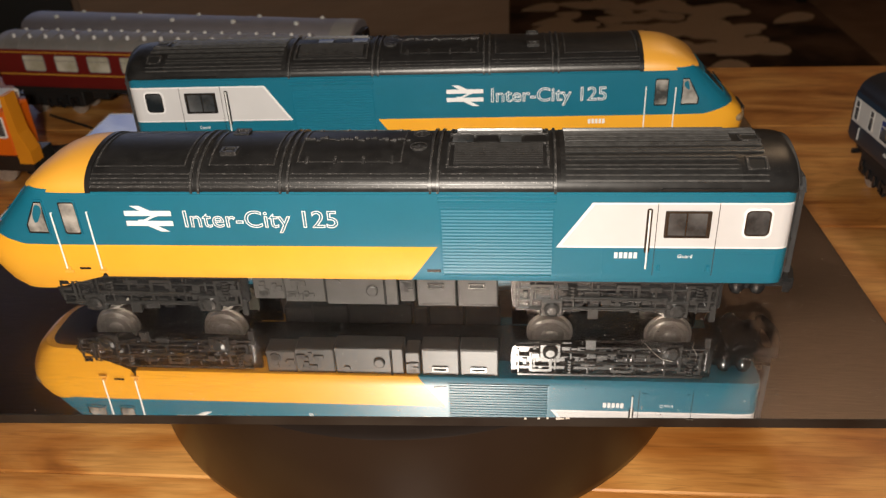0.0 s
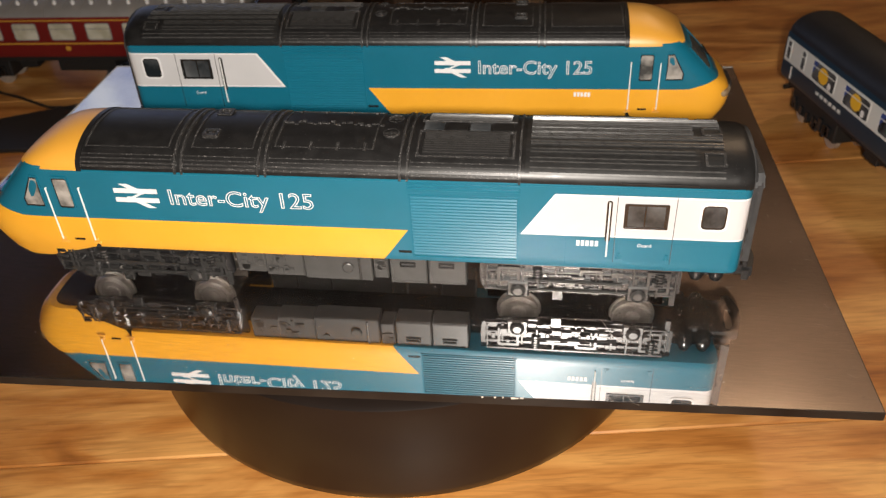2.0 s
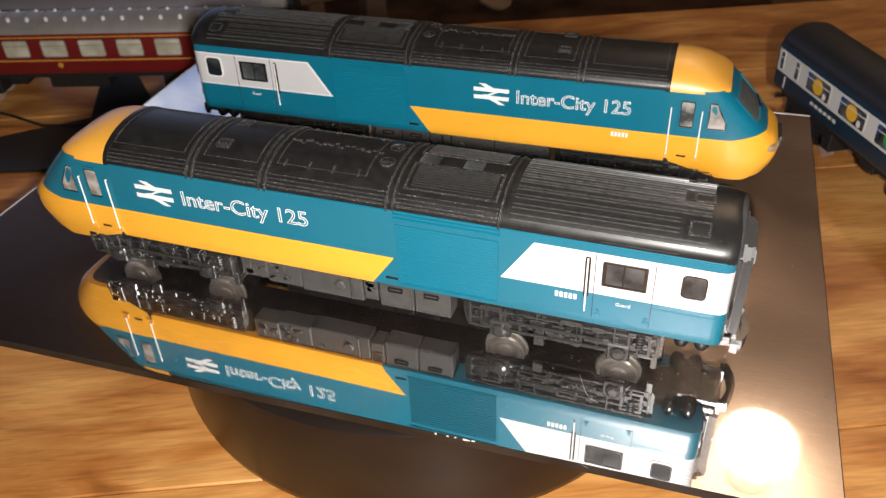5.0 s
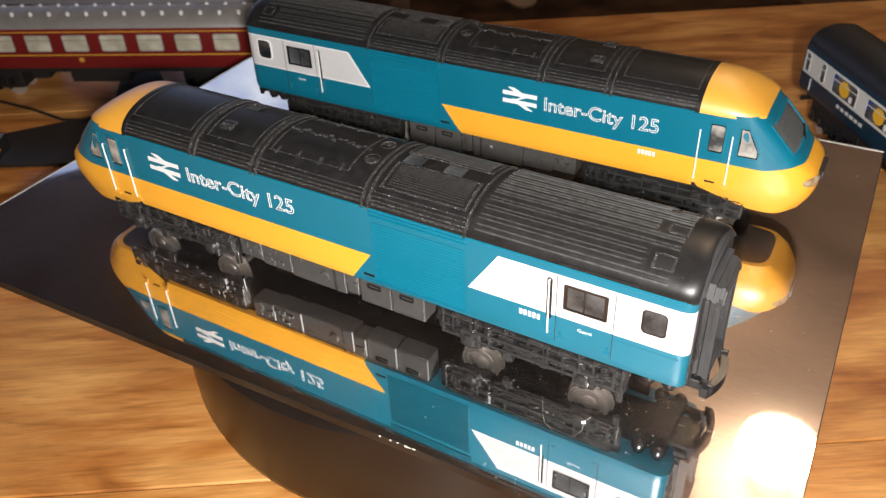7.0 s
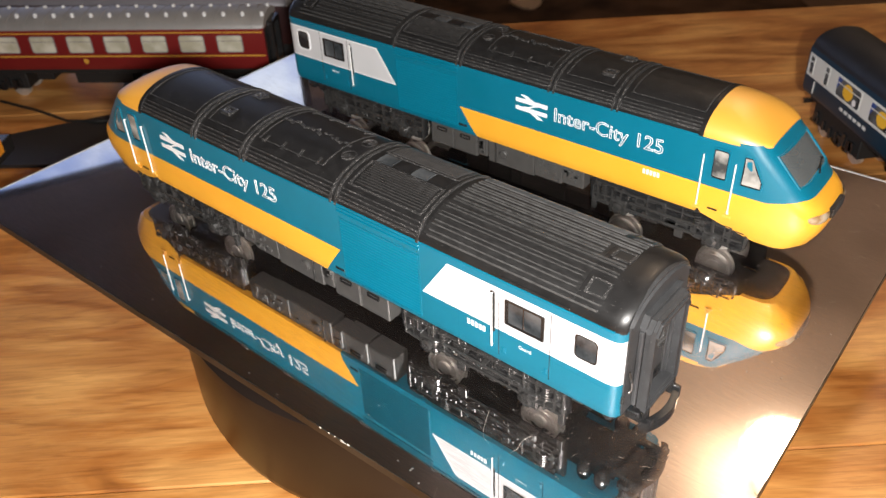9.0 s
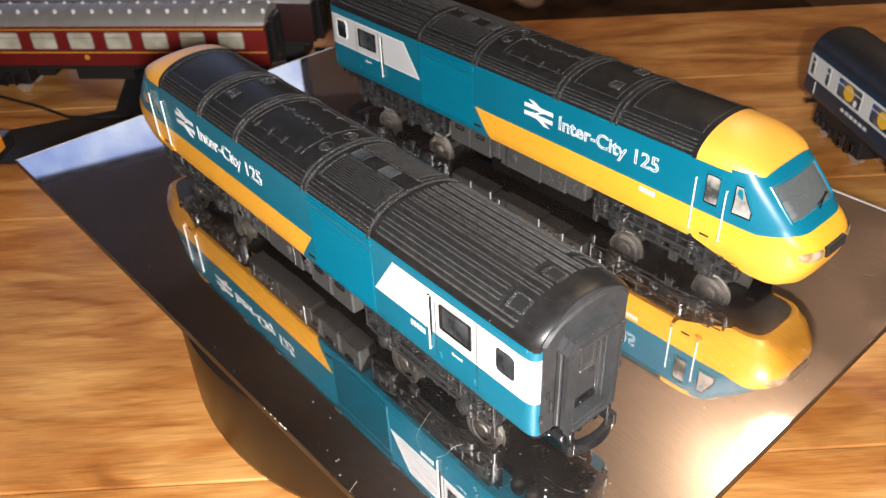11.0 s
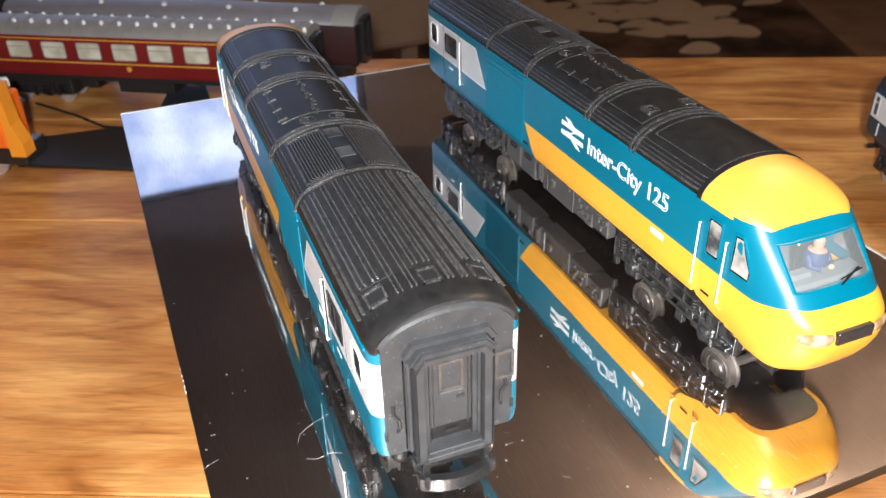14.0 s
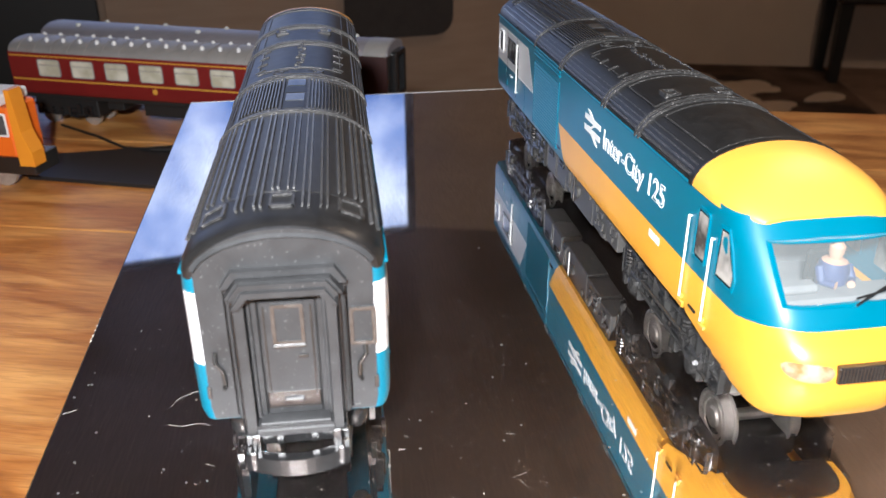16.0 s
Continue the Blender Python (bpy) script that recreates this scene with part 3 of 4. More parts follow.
        rod(bm, (x + dx, -6, 7.6), (x + dx, 6, 7.6), 1.5, 10)
        part("axle", bm, STEEL, bog)


def ring_points(outline, cx, cz, d):
    """An outline drawn in towards its middle by d."""
    return [(a - (a - cx) / math.hypot(a - cx, b - cz) * d, b - (b - cz) / math.hypot(a - cx, b - cz) * d) for a, b in outline]


def window(car, outline, side, y, frame_mat, pane_mat, grow=0.7, name="side_window"):
    """Pane set in a raised frame on a body side."""
    cx = sum(p[0] for p in outline) / len(outline)
    cz = sum(p[1] for p in outline) / len(outline)
    out = []
    for a, b in outline:
        d = math.hypot(a - cx, b - cz)
        out.append((a + (a - cx) / d * grow, b + (b - cz) / d * grow))
    def skin(pts, d):
        if callable(y):
            return [(a, side * (y(a, b) + d), b) for a, b in pts]
        return [(a, side * (y + d), b) for a, b in pts]
    rings = [skin(out, -0.3), skin(out, 0.35), skin(outline, 0.35), skin(outline, -0.3), skin(out, -0.3)]
    fr = part(name, loft(bmesh.new(), rings, caps=False), frame_mat, car)
    gap = ring_points(outline, cx, cz, 0.55)
    part("rubber_seal", loft(bmesh.new(), [skin(outline, -0.2), skin(outline, 0.16), skin(gap, 0.16), skin(gap, -0.2), skin(outline, -0.2)], caps=False), BLACKP, fr)
    part("pane", loft(bmesh.new(), [skin(outline, -0.25), skin(outline, 0.10)]), pane_mat, fr)


def build_print(car, side, logo_u, text_u, width=47.0):
    """White print on a body side: two barred arrows, then outlined lettering."""
    def u(v):
        return v if side < 0 else -v
    y0, y1 = side * 17.95, side * 18.10
    bm = bmesh.new()
    for z0 in (41.2, 37.8):
        prism(bm, [(u(logo_u), z0), (u(logo_u + 14.6), z0), (u(logo_u + 14.6), z0 + 1.7), (u(logo_u), z0 + 1.7)], y0, y1)
    layer = 0
    for pts in (((2.2, 44.6), (5.0, 44.6), (10.0, 42.0), (10.0, 40.9), (8.6, 40.9)), ((4.0, 39.9), (5.8, 39.9), (13.0, 35.9), (10.4, 35.9), (4.0, 39.2)),
                ((4.6, 39.4), (6.2, 39.4), (10.4, 41.4), (8.8, 41.4))):
        layer += 1
        prism(bm, [(u(logo_u + a), b) for a, b in pts], y0 + side * 0.01 * layer, y1 + side * 0.03 * layer)
    part("arrow_mark", bm, WHITE, car, "white barred arrow mark")
    cu = bpy.data.curves.new("lettering", "FONT")
    cu.body, cu.size = "Inter-City 125", 7.9 * MM
    cu.fill_mode, cu.bevel_depth, cu.bevel_resolution, cu.resolution_u = "NONE", 0.165 * MM, 1, 5
    tx = new("lettering", cu)
    cu.materials.append(WHITE)
    bpy.context.view_layer.update()
    wide = width * MM / max(tx.dimensions.x, 1e-6)
    tx.parent = car
    tx.matrix_basis = pose(u(text_u) * MM, side * 18.02 * MM, 37.5 * MM, 90, 0, 0 if side < 0 else 180) @ Matrix.Diagonal((wide, 1, 0.6, 1))
    tx["label"] = "white outlined lettering"


def build_car(name, label):
    rnd = random.Random(11)
    car = thing(name, label, "model locomotive", "model power cars")
    # body
    sec = [(17.3, 19.0), (17.9, 20.8), (18, 23.2), (18, 46), (17.9, 49), (12, 49.4), (-12, 49.4), (-17.9, 49), (-18, 46), (-18, 23.2), (-17.9, 20.8), (-17.3, 19.0)]
    part("body", loft(bmesh.new(), [[(x, a * k, b) for a, b in sec] for x, k in ((-92, 1), (110.6, 1), (112.6, .985), (113.9, .94), (114.5, .87))]), LIVERY, car, "blue, yellow and white painted sides", smooth=True)
    # rail along the top of the side
    for s in (-1, 1):
        part("gutter", boxes((-91, 112, *sorted((s * 17.6, s * 18.35)), 48.5, 49.3), bev=0.15), TEAL, car)
        part("gutter", boxes((14, 48, *sorted((s * 17.6, s * 18.5)), 45.9, 46.8), (14, 48, *sorted((s * 17.6, s * 18.4)), 47.3, 48.1), bev=0.15), TEAL, car)
    # nose, open at the windscreen
    n = 36
    bm = bmesh.new()
    vs = [[bm.verts.new(nose_at(r, k, n)) for k in range(n + 1)] for r in NOSE]
    for i in range(len(NOSE) - 1):
        for k in range(n):
            mid = (n / 2 - 0.5 - k)
            if NOSE[i][0] >= 36.5 and NOSE[i + 1][0] <= 46.6 and abs(mid) < 5.4:
                continue
            bm.faces.new((vs[i][k], vs[i][k + 1], vs[i + 1][k + 1], vs[i + 1][k]))
    bm.faces.new(vs[0])
    part("nose", bm, LIVERY, car, "rounded yellow nose with blue windscreen surround", smooth=True)
    # added black sheet stands in for the dark hollow under the nose
    foot = [(-104 + (x + 104) * 0.9, y * 0.88) for x, y, z in (nose_at(NOSE[0], k, n) for k in range(n + 1))]
    part("nose_floor", prism(bmesh.new(), foot, 12.0, 12.36, "xy"), BLACKP, car, "black sheet for the dark hollow under the nose")
    # windscreen
    ks = list(range(13, n - 13 + 1))
    rows = [r for r in NOSE if 36.5 <= r[0] <= 46.6]
    bm = bmesh.new()
    gv = [[bm.verts.new(Vector(nose_at(r, k, n)) + Vector((0.35, 0, 0))) for k in ks] for r in rows]
    for a, b in zip(gv, gv[1:]):
        for i in range(len(ks) - 1):
            bm.faces.new((a[i], a[i + 1], b[i + 1], b[i]))
    scr = part("windscreen", bm, CLEAR, car, "clear windscreen", smooth=True)
    edge = [Vector(nose_at(rows[0], k, n)) for k in ks] + [Vector(nose_at(r, ks[-1], n)) for r in rows[1:]] + [Vector(nose_at(rows[-1], k, n)) for k in ks[::-1][1:]] + [Vector(nose_at(r, ks[0], n)) for r in rows[::-1][1:-1]]
    mid = sum(edge, Vector()) / len(edge)
    tube = []
    for p in edge + edge[:1]:
        d = (p - mid).normalized()
        tube.append([p + d * a + Vector((c, 0, 0)) for a, c in ((0.55, 0.1), (0.2, -0.45), (-0.5, -0.35), (-0.6, 0.2), (0, 0.5))])
    bm = loft(bmesh.new(), tube, caps=False)
    part("rubber_seal", bm, TEAL, scr)
    bm = bmesh.new()
    rod(bm, (-126.0, -1.0, 37.0), (-123.8, -8.0, 39.4), 0.28, 6)
    rod(bm, (-125.0, -1.5, 38.0), (-124.0, -9.0, 39.0), 0.20, 6)
    part("wiper", bm, BLACKP, scr)
    # cab inside: desk, back wall, seated figure
    part("cab_desk", boxes((-122.5, -115.5, -14, 14, 31.5, 36.6), (-120.5, -116.5, 3, 12, 36.6, 38.6), bev=0.8), INTERIOR, car, "pale grey cab desk")
    part("cab_floor", boxes((-116, -95, -15.5, 15.5, 30.6, 31.4), bev=0.2), INTERIOR, car)
    part("cab_wall", boxes((-96.5, -95, -16.5, 16.5, 31, 48.6), bev=0.2), INTERIOR, car)
    part("cab_seat", boxes((-112.0, -110.6, -6.4, 1.4, 31, 42), (-114.6, -110.6, -6.4, 1.4, 34, 35.4), bev=0.6), BLACKP, car)
    bm = turned(bmesh.new(), [(2.6, 31), (3.0, 36), (3.2, 39.4), (2.5, 41.0), (1.1, 41.6), (1.5, 42.8), (1.5, 44.2), (0.7, 45.2)], (-114.8, -2.5, 0), "z", 16)
    for d in (-1, 1):
        rod(bm, (-114.8, -2.5 + d * 3.0, 39.8), (-116.6, -2.5 + d * 3.2, 37.4), 0.95, 8)
        rod(bm, (-116.6, -2.5 + d * 3.2, 37.4), (-119.0, -2.5 + d * 1.6, 37.6), 0.8, 8)
    fig = part("driver_figure", bm, FIGURE, car, "plain blue seated driver figure", smooth=True)
    fig.data.materials.append(SKIN)
    for p in fig.data.polygons:
        if p.center.z > 41.3 * MM or p.center.x < -118.2 * MM:
            p.material_index = 1
    # yellow cab roof
    bm = bmesh.new()
    secs = []
    for x, dz, w, flat in ((-90.4, 0, 18.2, 0), (-95, -0.2, 18.2, 0), (-99.5, -0.9, 18.15, .08), (-103, -2.0, 17.9, .18), (-106.4, -3.5, 17.2, .30), (-109.4, -5.2, 16.0, .44), (-111.6, -6.7, 14.4, .56), (-113.0, -8.0, 12.8, .7)):
        top = 58.25 + dz
        pts = []
        for i in range(25):
            a = math.pi * i / 24
            e = 1 - 0.45 * flat
            y = w * math.copysign(abs(math.cos(a)) ** e, math.cos(a))
            pts.append((x, y, 49.0 + (top - 49.0) * math.sin(a) ** (1 - 0.3 * flat)))
        secs.append(pts)
    loft(bm, secs)
    part("cab_roof", bm, YELLOW, car, "domed yellow cab roof", smooth=True)
    # black roof
    arc = roof_arc(32)
    o = [(18, 48.7)] + arc[::-1] + [(-18, 48.7)]
    part("roof", loft(bmesh.new(), [[(x, a * k, 49 + (b - 49) * k) for a, b in o] for x, k in ((-90.8, 1.0), (109.5, 1.0), (112, .985), (113.6, .955), (114.4, .915))]), ROOF, car, "matt black ribbed roof", smooth=True)
    # rings across the roof
    for x in (-58.6, -56.4, -31.8, -29.6, 12.0, 14.2, 47.6):
        bm = bmesh.new()
        roof_patch(bm, x - 0.36, x + 0.36, -18, 18, 0.7, n=28)
        part("roof_ring", bm, EDGE_WORN_GLINT, car, smooth=True)
    bm = bmesh.new()
    roof_patch(bm, -91.2, -89.6, -18, 18, 0.5, n=28)
    part("roof_ring", bm, ROOF, car, smooth=True)
    # long strips low on both flanks; the paler black paints their highlight lines
    for s in (-1, 1):
        for k, yy in enumerate((17.75, 17.2, 16.4, 15.4)):
            for x0, x1 in ((-91, -59.4), (-55.6, -32.6), (-28.8, 11.2), (15, 46.8)):
                bm = bmesh.new()
                ya, yb = sorted((s * yy, s * (yy - 0.28)))
                roof_patch(bm, x0, x1, ya, yb, 0.36, n=1)
                part("flank_strip", bm, EDGE_WORN_GLINT, car)
    # worn skin under the rear ribs
    bm = bmesh.new()
    roof_patch(bm, 49.2, 99.0, -16.8, 16.8, 0.10, n=28)
    part("worn_panel", bm, ROOFWORN, car, "rubbed and dusty black roof panel", smooth=True)
    # ribs over the rear part
    for yy in (-16.2, -13.6, -10.6, -7.4, -4.2, -1.4, 1.4, 4.2, 7.4, 10.6, 13.6, 16.2):
        short = 98 if abs(yy) in (10.6, 13.6, 1.4) else 106
        for off in (-0.55, 0.55):
            bm = bmesh.new()
            roof_patch(bm, 50.5, short, yy + off - 0.17, yy + off + 0.17, 0.62, n=1)
            part("roof_rib", bm, RIBWORN, car)
    for yy in (-12.2, 0, 12.2):
        bm = bmesh.new()
        for x0, x1, ya, yb in ((100.4, 106.4, yy - 2.2, yy - 1.7), (100.4, 106.4, yy + 1.7, yy + 2.2), (100.4, 101.2, yy - 2.2, yy + 2.2), (105.6, 106.4, yy - 2.2, yy + 2.2)):
            roof_patch(bm, x0, x1, ya, yb, 0.45, n=3)
        part("lifting_socket", bm, EDGE_WORN_GLINT, car)
        bm = bmesh.new()
        roof_patch(bm, 101.2, 105.6, yy - 1.7, yy + 1.7, 0.08, n=3)
        part("socket_floor", bm, CABLE, car)
    # louvred panels; the lifted grey of the fins stands in for their glint
    for s in (-1, 1):
        bm = bmesh.new()
        for x0, x1, ya, yb in ((16.5, 46, 3.0, 3.5), (16.5, 46, 13.2, 13.8), (16.5, 17.2, 3, 13.8), (45.2, 46, 3, 13.8)):
            y0, y1 = sorted((s * ya, s * yb))
            roof_patch(bm, x0, x1, y0, y1, 0.5, n=6)
        lou = part("louvre_panel", bm, EDGE_WORN_GLINT, car)
        for k in range(11):
            y0, y1 = sorted((s * (4.0 + k * 0.82), s * (4.3 + k * 0.82)))
            bm = bmesh.new()
            roof_patch(bm, 18.5, 44.2, y0, y1, 0.7, n=1)
            part("louvre", bm, GREYFIN, lou, "glossy dark louvre, greyed for its glint")
    for k in range(4):
        bm = bmesh.new()
        roof_patch(bm, 17.6 + k * 7.1, 23.8 + k * 7.1, -2.3, 2.3, 0.3, n=5)
        part("centre_hatch", bm, PANE if k % 2 == 0 else ROOF, car)
    # middle hatch with lugs, round vent, worn seam
    for x0, x1, half, nm in ((-27.5, 3.5, 11.5, "engine_hatch"), (-54, -34, 12.5, "front_hatch"), (-89, -61, 12.8, "plain_panel")):
        bm = bmesh.new()
        for a, b, c, d in ((x0, x1, -half - 0.35, -half), (x0, x1, half, half + 0.35), (x0, x0 + 0.5, -half, half), (x1 - 0.5, x1, -half, half)):
            roof_patch(bm, a, b, c, d, 0.32, n=8)
        part(nm, bm, EDGE_WORN_GLINT, car)
    for s in (-1, 1):
        for k in range(4):
            bm = bmesh.new()
            y0, y1 = sorted((s * 9.6, s * 12.4))
            roof_patch(bm, -25 + k * 8.4, -24.2 + k * 8.4, y0, y1, 0.5, n=3)
            part("hatch_lug", bm, EDGE_WORN_GLINT, car)
    for k in range(26):
        x = -27 + k * 1.25 + rnd.uniform(-0.3, 0.3)
        y = rnd.uniform(-1.0, 1.0)
        part("seam_fitting", boxes((x - 0.6, x + 0.6, y - 0.5, y + 0.5, 57.7, 58.2 + rnd.random() * 0.5), bev=0.1), EDGE_WORN_GLINT, car)
    for s in (-1, 1):
        bm = turned(bmesh.new(), [(2.6, roof_z(5) - 0.6), (2.6, roof_z(5) + 0.35), (2.2, roof_z(5) + 0.35), (2.2, roof_z(5) + 0.1), (0.5, roof_z(5) + 0.1), (0.5, roof_z(5) + 0.4)], (7.8, s * 4.6, 0), "z", 20)
        part("round_vent", bm, EDGE_WORN_GLINT, car)
        bm = ring(bmesh.new(), rounded(-51.5, -46.5, s * 7 - 2.2, s * 7 + 2.2, 0.5), rounded(-50.7, -47.3, s * 7 - 1.4, s * 7 + 1.4, 0.3), roof_z(7) - 1.4, roof_z(7) + 0.7, "xy")
        part("exhaust_rim", bm, EDGE_WORN_GLINT, car)
        part("exhaust_port", boxes((-50.2, -48.0, s * 7 - 0.8, s * 7 + 0.8, roof_z(7) - 1.0, roof_z(7) + 0.35), bev=0.2), GREYFIN, car)
    # long lip over the guard's door
    for s in (-1, 1):
        bm = boxes((77, 99, *sorted((s * 17.2, s * 18.3)), 49.6, 50.4), bev=0.2)
        part("rain_strip", bm, ROOF, car)
    # both sides
    for s in (-1, 1):
        gr = part("side_grille", ring(bmesh.new(), [(14.3, 21), (47.6, 21), (47.6, 44.2), (14.3, 44.2)], [(14.8, 21.4), (47.1, 21.4), (47.1, 43.8), (14.8, 43.8)], s * 17.8, s * 18.22), TEAL, car, "blue louvred radiator grille")
        for k in range(20):
            z = 21.7 + k * 1.1
            bm = loft(bmesh.new(), [[(x, s * 17.9, z), (x, s * 18.32, z + 0.12), (x, s * 18.32, z + 0.38), (x, s * 17.9, z + 0.89)] for x in (14.8, 47.1)])
            part("louvre", bm, TEAL, gr)
        window(car, rounded(79.4, 91.0, 35.2, 43.0, 0.3, 2), s, 18, BLACKP, PANE, 0.75)
        part("glazing_bar", boxes((84.6, 85.1, *sorted((s * 17.9, s * 18.22)), 35.4, 42.9), bev=0.06), BLACKP, car)
        window(car, rounded(101.0, 108.0, 35.4, 43.7, 1.5), s, 18, WHITE, PANE, 0.7)
        window(car, rounded(-101.2, -96.0, 34.8, 45.9, 0.8), s, 18, TEAL, PANEGREY, 0.7, "door_window")
        window(car, [(-106.4, 35.0), (-109.8, 35.0), (-113.2, 35.0), (-113.4, 37.6), (-111.2, 41.8), (-108.9, 45.8), (-106.4, 45.8), (-106.4, 40.4)], s, nose_y, TEAL, PANEGREY, 0.7, "quarter_window")
        for x, z0, z1, m in ((-104.0, 22.6, 42.4, CHROME), (-92.6, 22.6, 42.8, CHROME), (74.4, 24.4, 43.8, CHROME)):
            yo = s * 18.55
            bm = bmesh.new()
            rod(bm, (x, yo, z0), (x, yo, z1), 0.27)
            rod(bm, (x, s * 17.6, z0 + 0.3), (x, yo, z0 + 0.3), 0.22)
            rod(bm, (x, s * 17.6, z1 - 0.3), (x, yo, z1 - 0.3), 0.22)
            part("handrail", bm, m, car, "white handrail")
        part("handrail_recess", prism(bmesh.new(), rounded(73.6, 75.2, 29.5, 44.2, 0.7), s * 17.9, s * 18.06), BLACKP, car)
        # door seams, steps
        for x in (76.6, 93.6):
            part("door_seam", boxes((x - 0.1, x + 0.1, *sorted((s * 17.9, s * 18.06)), 22, 45.8)), GREYFIN, car)
        part("panel_seam", boxes((93.8, 112.0, *sorted((s * 17.9, s * 18.05)), 29.3, 29.5)), TEAL, car)
        part("panel_seam", boxes((61.9, 62.1, *sorted((s * 17.9, s * 18.04)), 20.6, 31)), TEAL, car)
        for x in (78.2, 92.4):
            part("door_catch", boxes((x - 0.5, x + 0.5, *sorted((s * 17.9, s * 18.3)), 23.6, 25.4), (x - 0.9, x + 0.9, *sorted((s * 17.9, s * 18.2)), 23.2, 23.8), bev=0.1), TEAL, car)
        part("step", boxes((-100.2, -96.6, *sorted((s * 17.8, s * 18.15)), 22.0, 22.7), bev=0.1), BLACKP, car)
        for x in (-104.0, -92.6):
            part("footplate", boxes((x - 1.3, x + 1.5, *sorted((s * 17.7, s * 18.3)), 20.8, 21.6), bev=0.1), YELLOW, car)
            part("rail_foot", boxes((x - 0.5, x + 0.9, *sorted((s * 17.7, s * 18.4)), 22.0, 23.2), bev=0.1), YELLOW, car)
        part("vent", boxes((9.8, 14.0, *sorted((s * 17.8, s * 18.12)), 22.2, 23.2), bev=0.1), BLACKP, car)
        # white print: name of the compartment, and a row of small bars
        cu = bpy.data.curves.new("lettering", "FONT")
        cu.body, cu.size, cu.extrude, cu.align_x = "Guard", 1.7 * MM, 0.03 * MM, "CENTER"
        tx = new("lettering", cu)
        tx.parent = car
        tx.matrix_basis = pose(85.5 * MM, s * 18.05 * MM, 28.0 * MM, 90, 0, 0 if s < 0 else 180)
        tx.data.materials.append(WHITE)
        u0 = 65.2 if s < 0 else -77.4
        for k in range(5):
            a = u0 + k * 1.4
            part("printed_bar", boxes((a, a + 1.0, *sorted((s * 17.9, s * 18.1)), 27.7, 29.7), bev=0.05), WHITE, car)
    build_print(car, -1, -81.0, -63.3)
    build_print(car, 1, 14.7, 31.9, 45.3)
    # head lamps and nose grille
    for s in (-1, 1):
        bm = bmesh.new()
        g = []
        for v in range(7):
            g.append([])
            for q in range(13):
                t = q / 12
                half = 2.1 * math.sqrt(max(0.0, 1 - abs(2 * t - 1) ** 3.2))
                z = 27.3 + half * (v - 3) / 3
                out = 0.75 * (1 - ((v - 3) / 3) ** 2) * (1 - (2 * t - 1) ** 4)
                yy = 5.8 + 9.0 * t
                x = -92 - 42.0 * (1 - (yy / 18.0) ** 4.4) ** (1 / 4.4) + 0.15 - out
                g[-1].append(bm.verts.new((x, s * yy, z)))
        for a, c in zip(g, g[1:]):
            for q in range(12):
                bm.faces.new((a[q], a[q + 1], c[q + 1], c[q]))
        part("headlight", bm, LAMPGLASS, car, "amber-tinted clear headlight", smooth=True)
    part("nose_grille", boxes((-134.7, -132.9, -5.8, 5.8, 25.6, 29.2), bev=0.2), BLACKP, car, "black ribbed nose grille")
    bm = bmesh.new()
    for k in range(16):
        box(bm, -134.95, -134.6, -5.5 + k * 0.7, -5.15 + k * 0.7, 25.8, 29.0)
    part("grille_ribs", bm, GREYP, car)
    # rear end
    end = [(14.9, 19.4), (15.4, 22), (15.4, 49)] + [(a * 0.86, 49 + (b - 49) * 0.95) for a, b in roof_arc(20)][::-1] + [(-15.4, 49), (-15.4, 22), (-14.9, 19.4)]
    ew = part("end_wall", prism(bmesh.new(), end, 112.9, 114.9, "yz"), ENDM, car, "black moulded end wall")
    lo = []
    for k in range(25):
        a = radians(14 + 152 * k / 24)
        cy, cz = 15.6 * math.cos(a), 48.6 + 7.6 * math.sin(a)
        dy, dz = math.cos(a), math.sin(a)
        lo.append([(114.6, cy - 0.6 * dy, cz - 0.6 * dz), (115.5, cy, cz), (114.6, cy + 0.8 * dy, cz + 0.8 * dz), (113.6, cy, cz)])
    part("end_rim", loft(bmesh.new(), lo), ENDM, ew, "curved rim over the end wall", smooth=True)
    # thin black sheet: shade of the recess round the door, put in as colour
    part("recess_shade", boxes((114.85, 115.05, -7.0, 7.0, 19, 46)), CABLE, ew)
    go = [(-8.8, 18), (8.8, 18), (8.8, 46.2), (6.9, 48.6), (-6.9, 48.6), (-8.8, 46.2)]
    def grown(d):
        return [(a + math.copysign(d, a), b + (d if b > 30 else 0)) for a, b in go]
    inner = [(a * 0.80, 33 + (b - 33) * 0.90) for a, b in go]
    part("gangway_frame", ring(bmesh.new(), go, inner, 114.2, 118.6, "yz"), ENDM, car, "thick moulded gangway frame")
    part("gangway_lip", ring(bmesh.new(), grown(0.6), grown(-0.5), 115.4, 116.2, "yz"), BLACKP, car)
    part("gangway_lip", ring(bmesh.new(), grown(0.45), grown(-0.5), 117.4, 118.9, "yz"), ENDM, car)
    door = part("end_door", boxes((114.6, 115.5, -5.0, 5.0, 20, 44), bev=0.2), ENDM, car, "dark grey end door")
    part("door_window", ring(bmesh.new(), rounded(-2.9, 2.9, 35.2, 43.4, 0.4), rounded(-2.2, 2.2, 35.9, 42.7, 0.3), 115.2, 116.0, "yz"), RIBWORN, door)
    part("door_pane", boxes((115.3, 115.62, -2.2, 2.2, 35.9, 42.7)), ENDM, door)
    part("door_rail", boxes((115.2, 115.9, 4.0, 4.3, 24, 43), (115.2, 115.7, -4.3, -4.0, 24, 43), (115.2, 116, 1.4, 3.2, 32.2, 32.8), bev=0.05), GREYP, door)
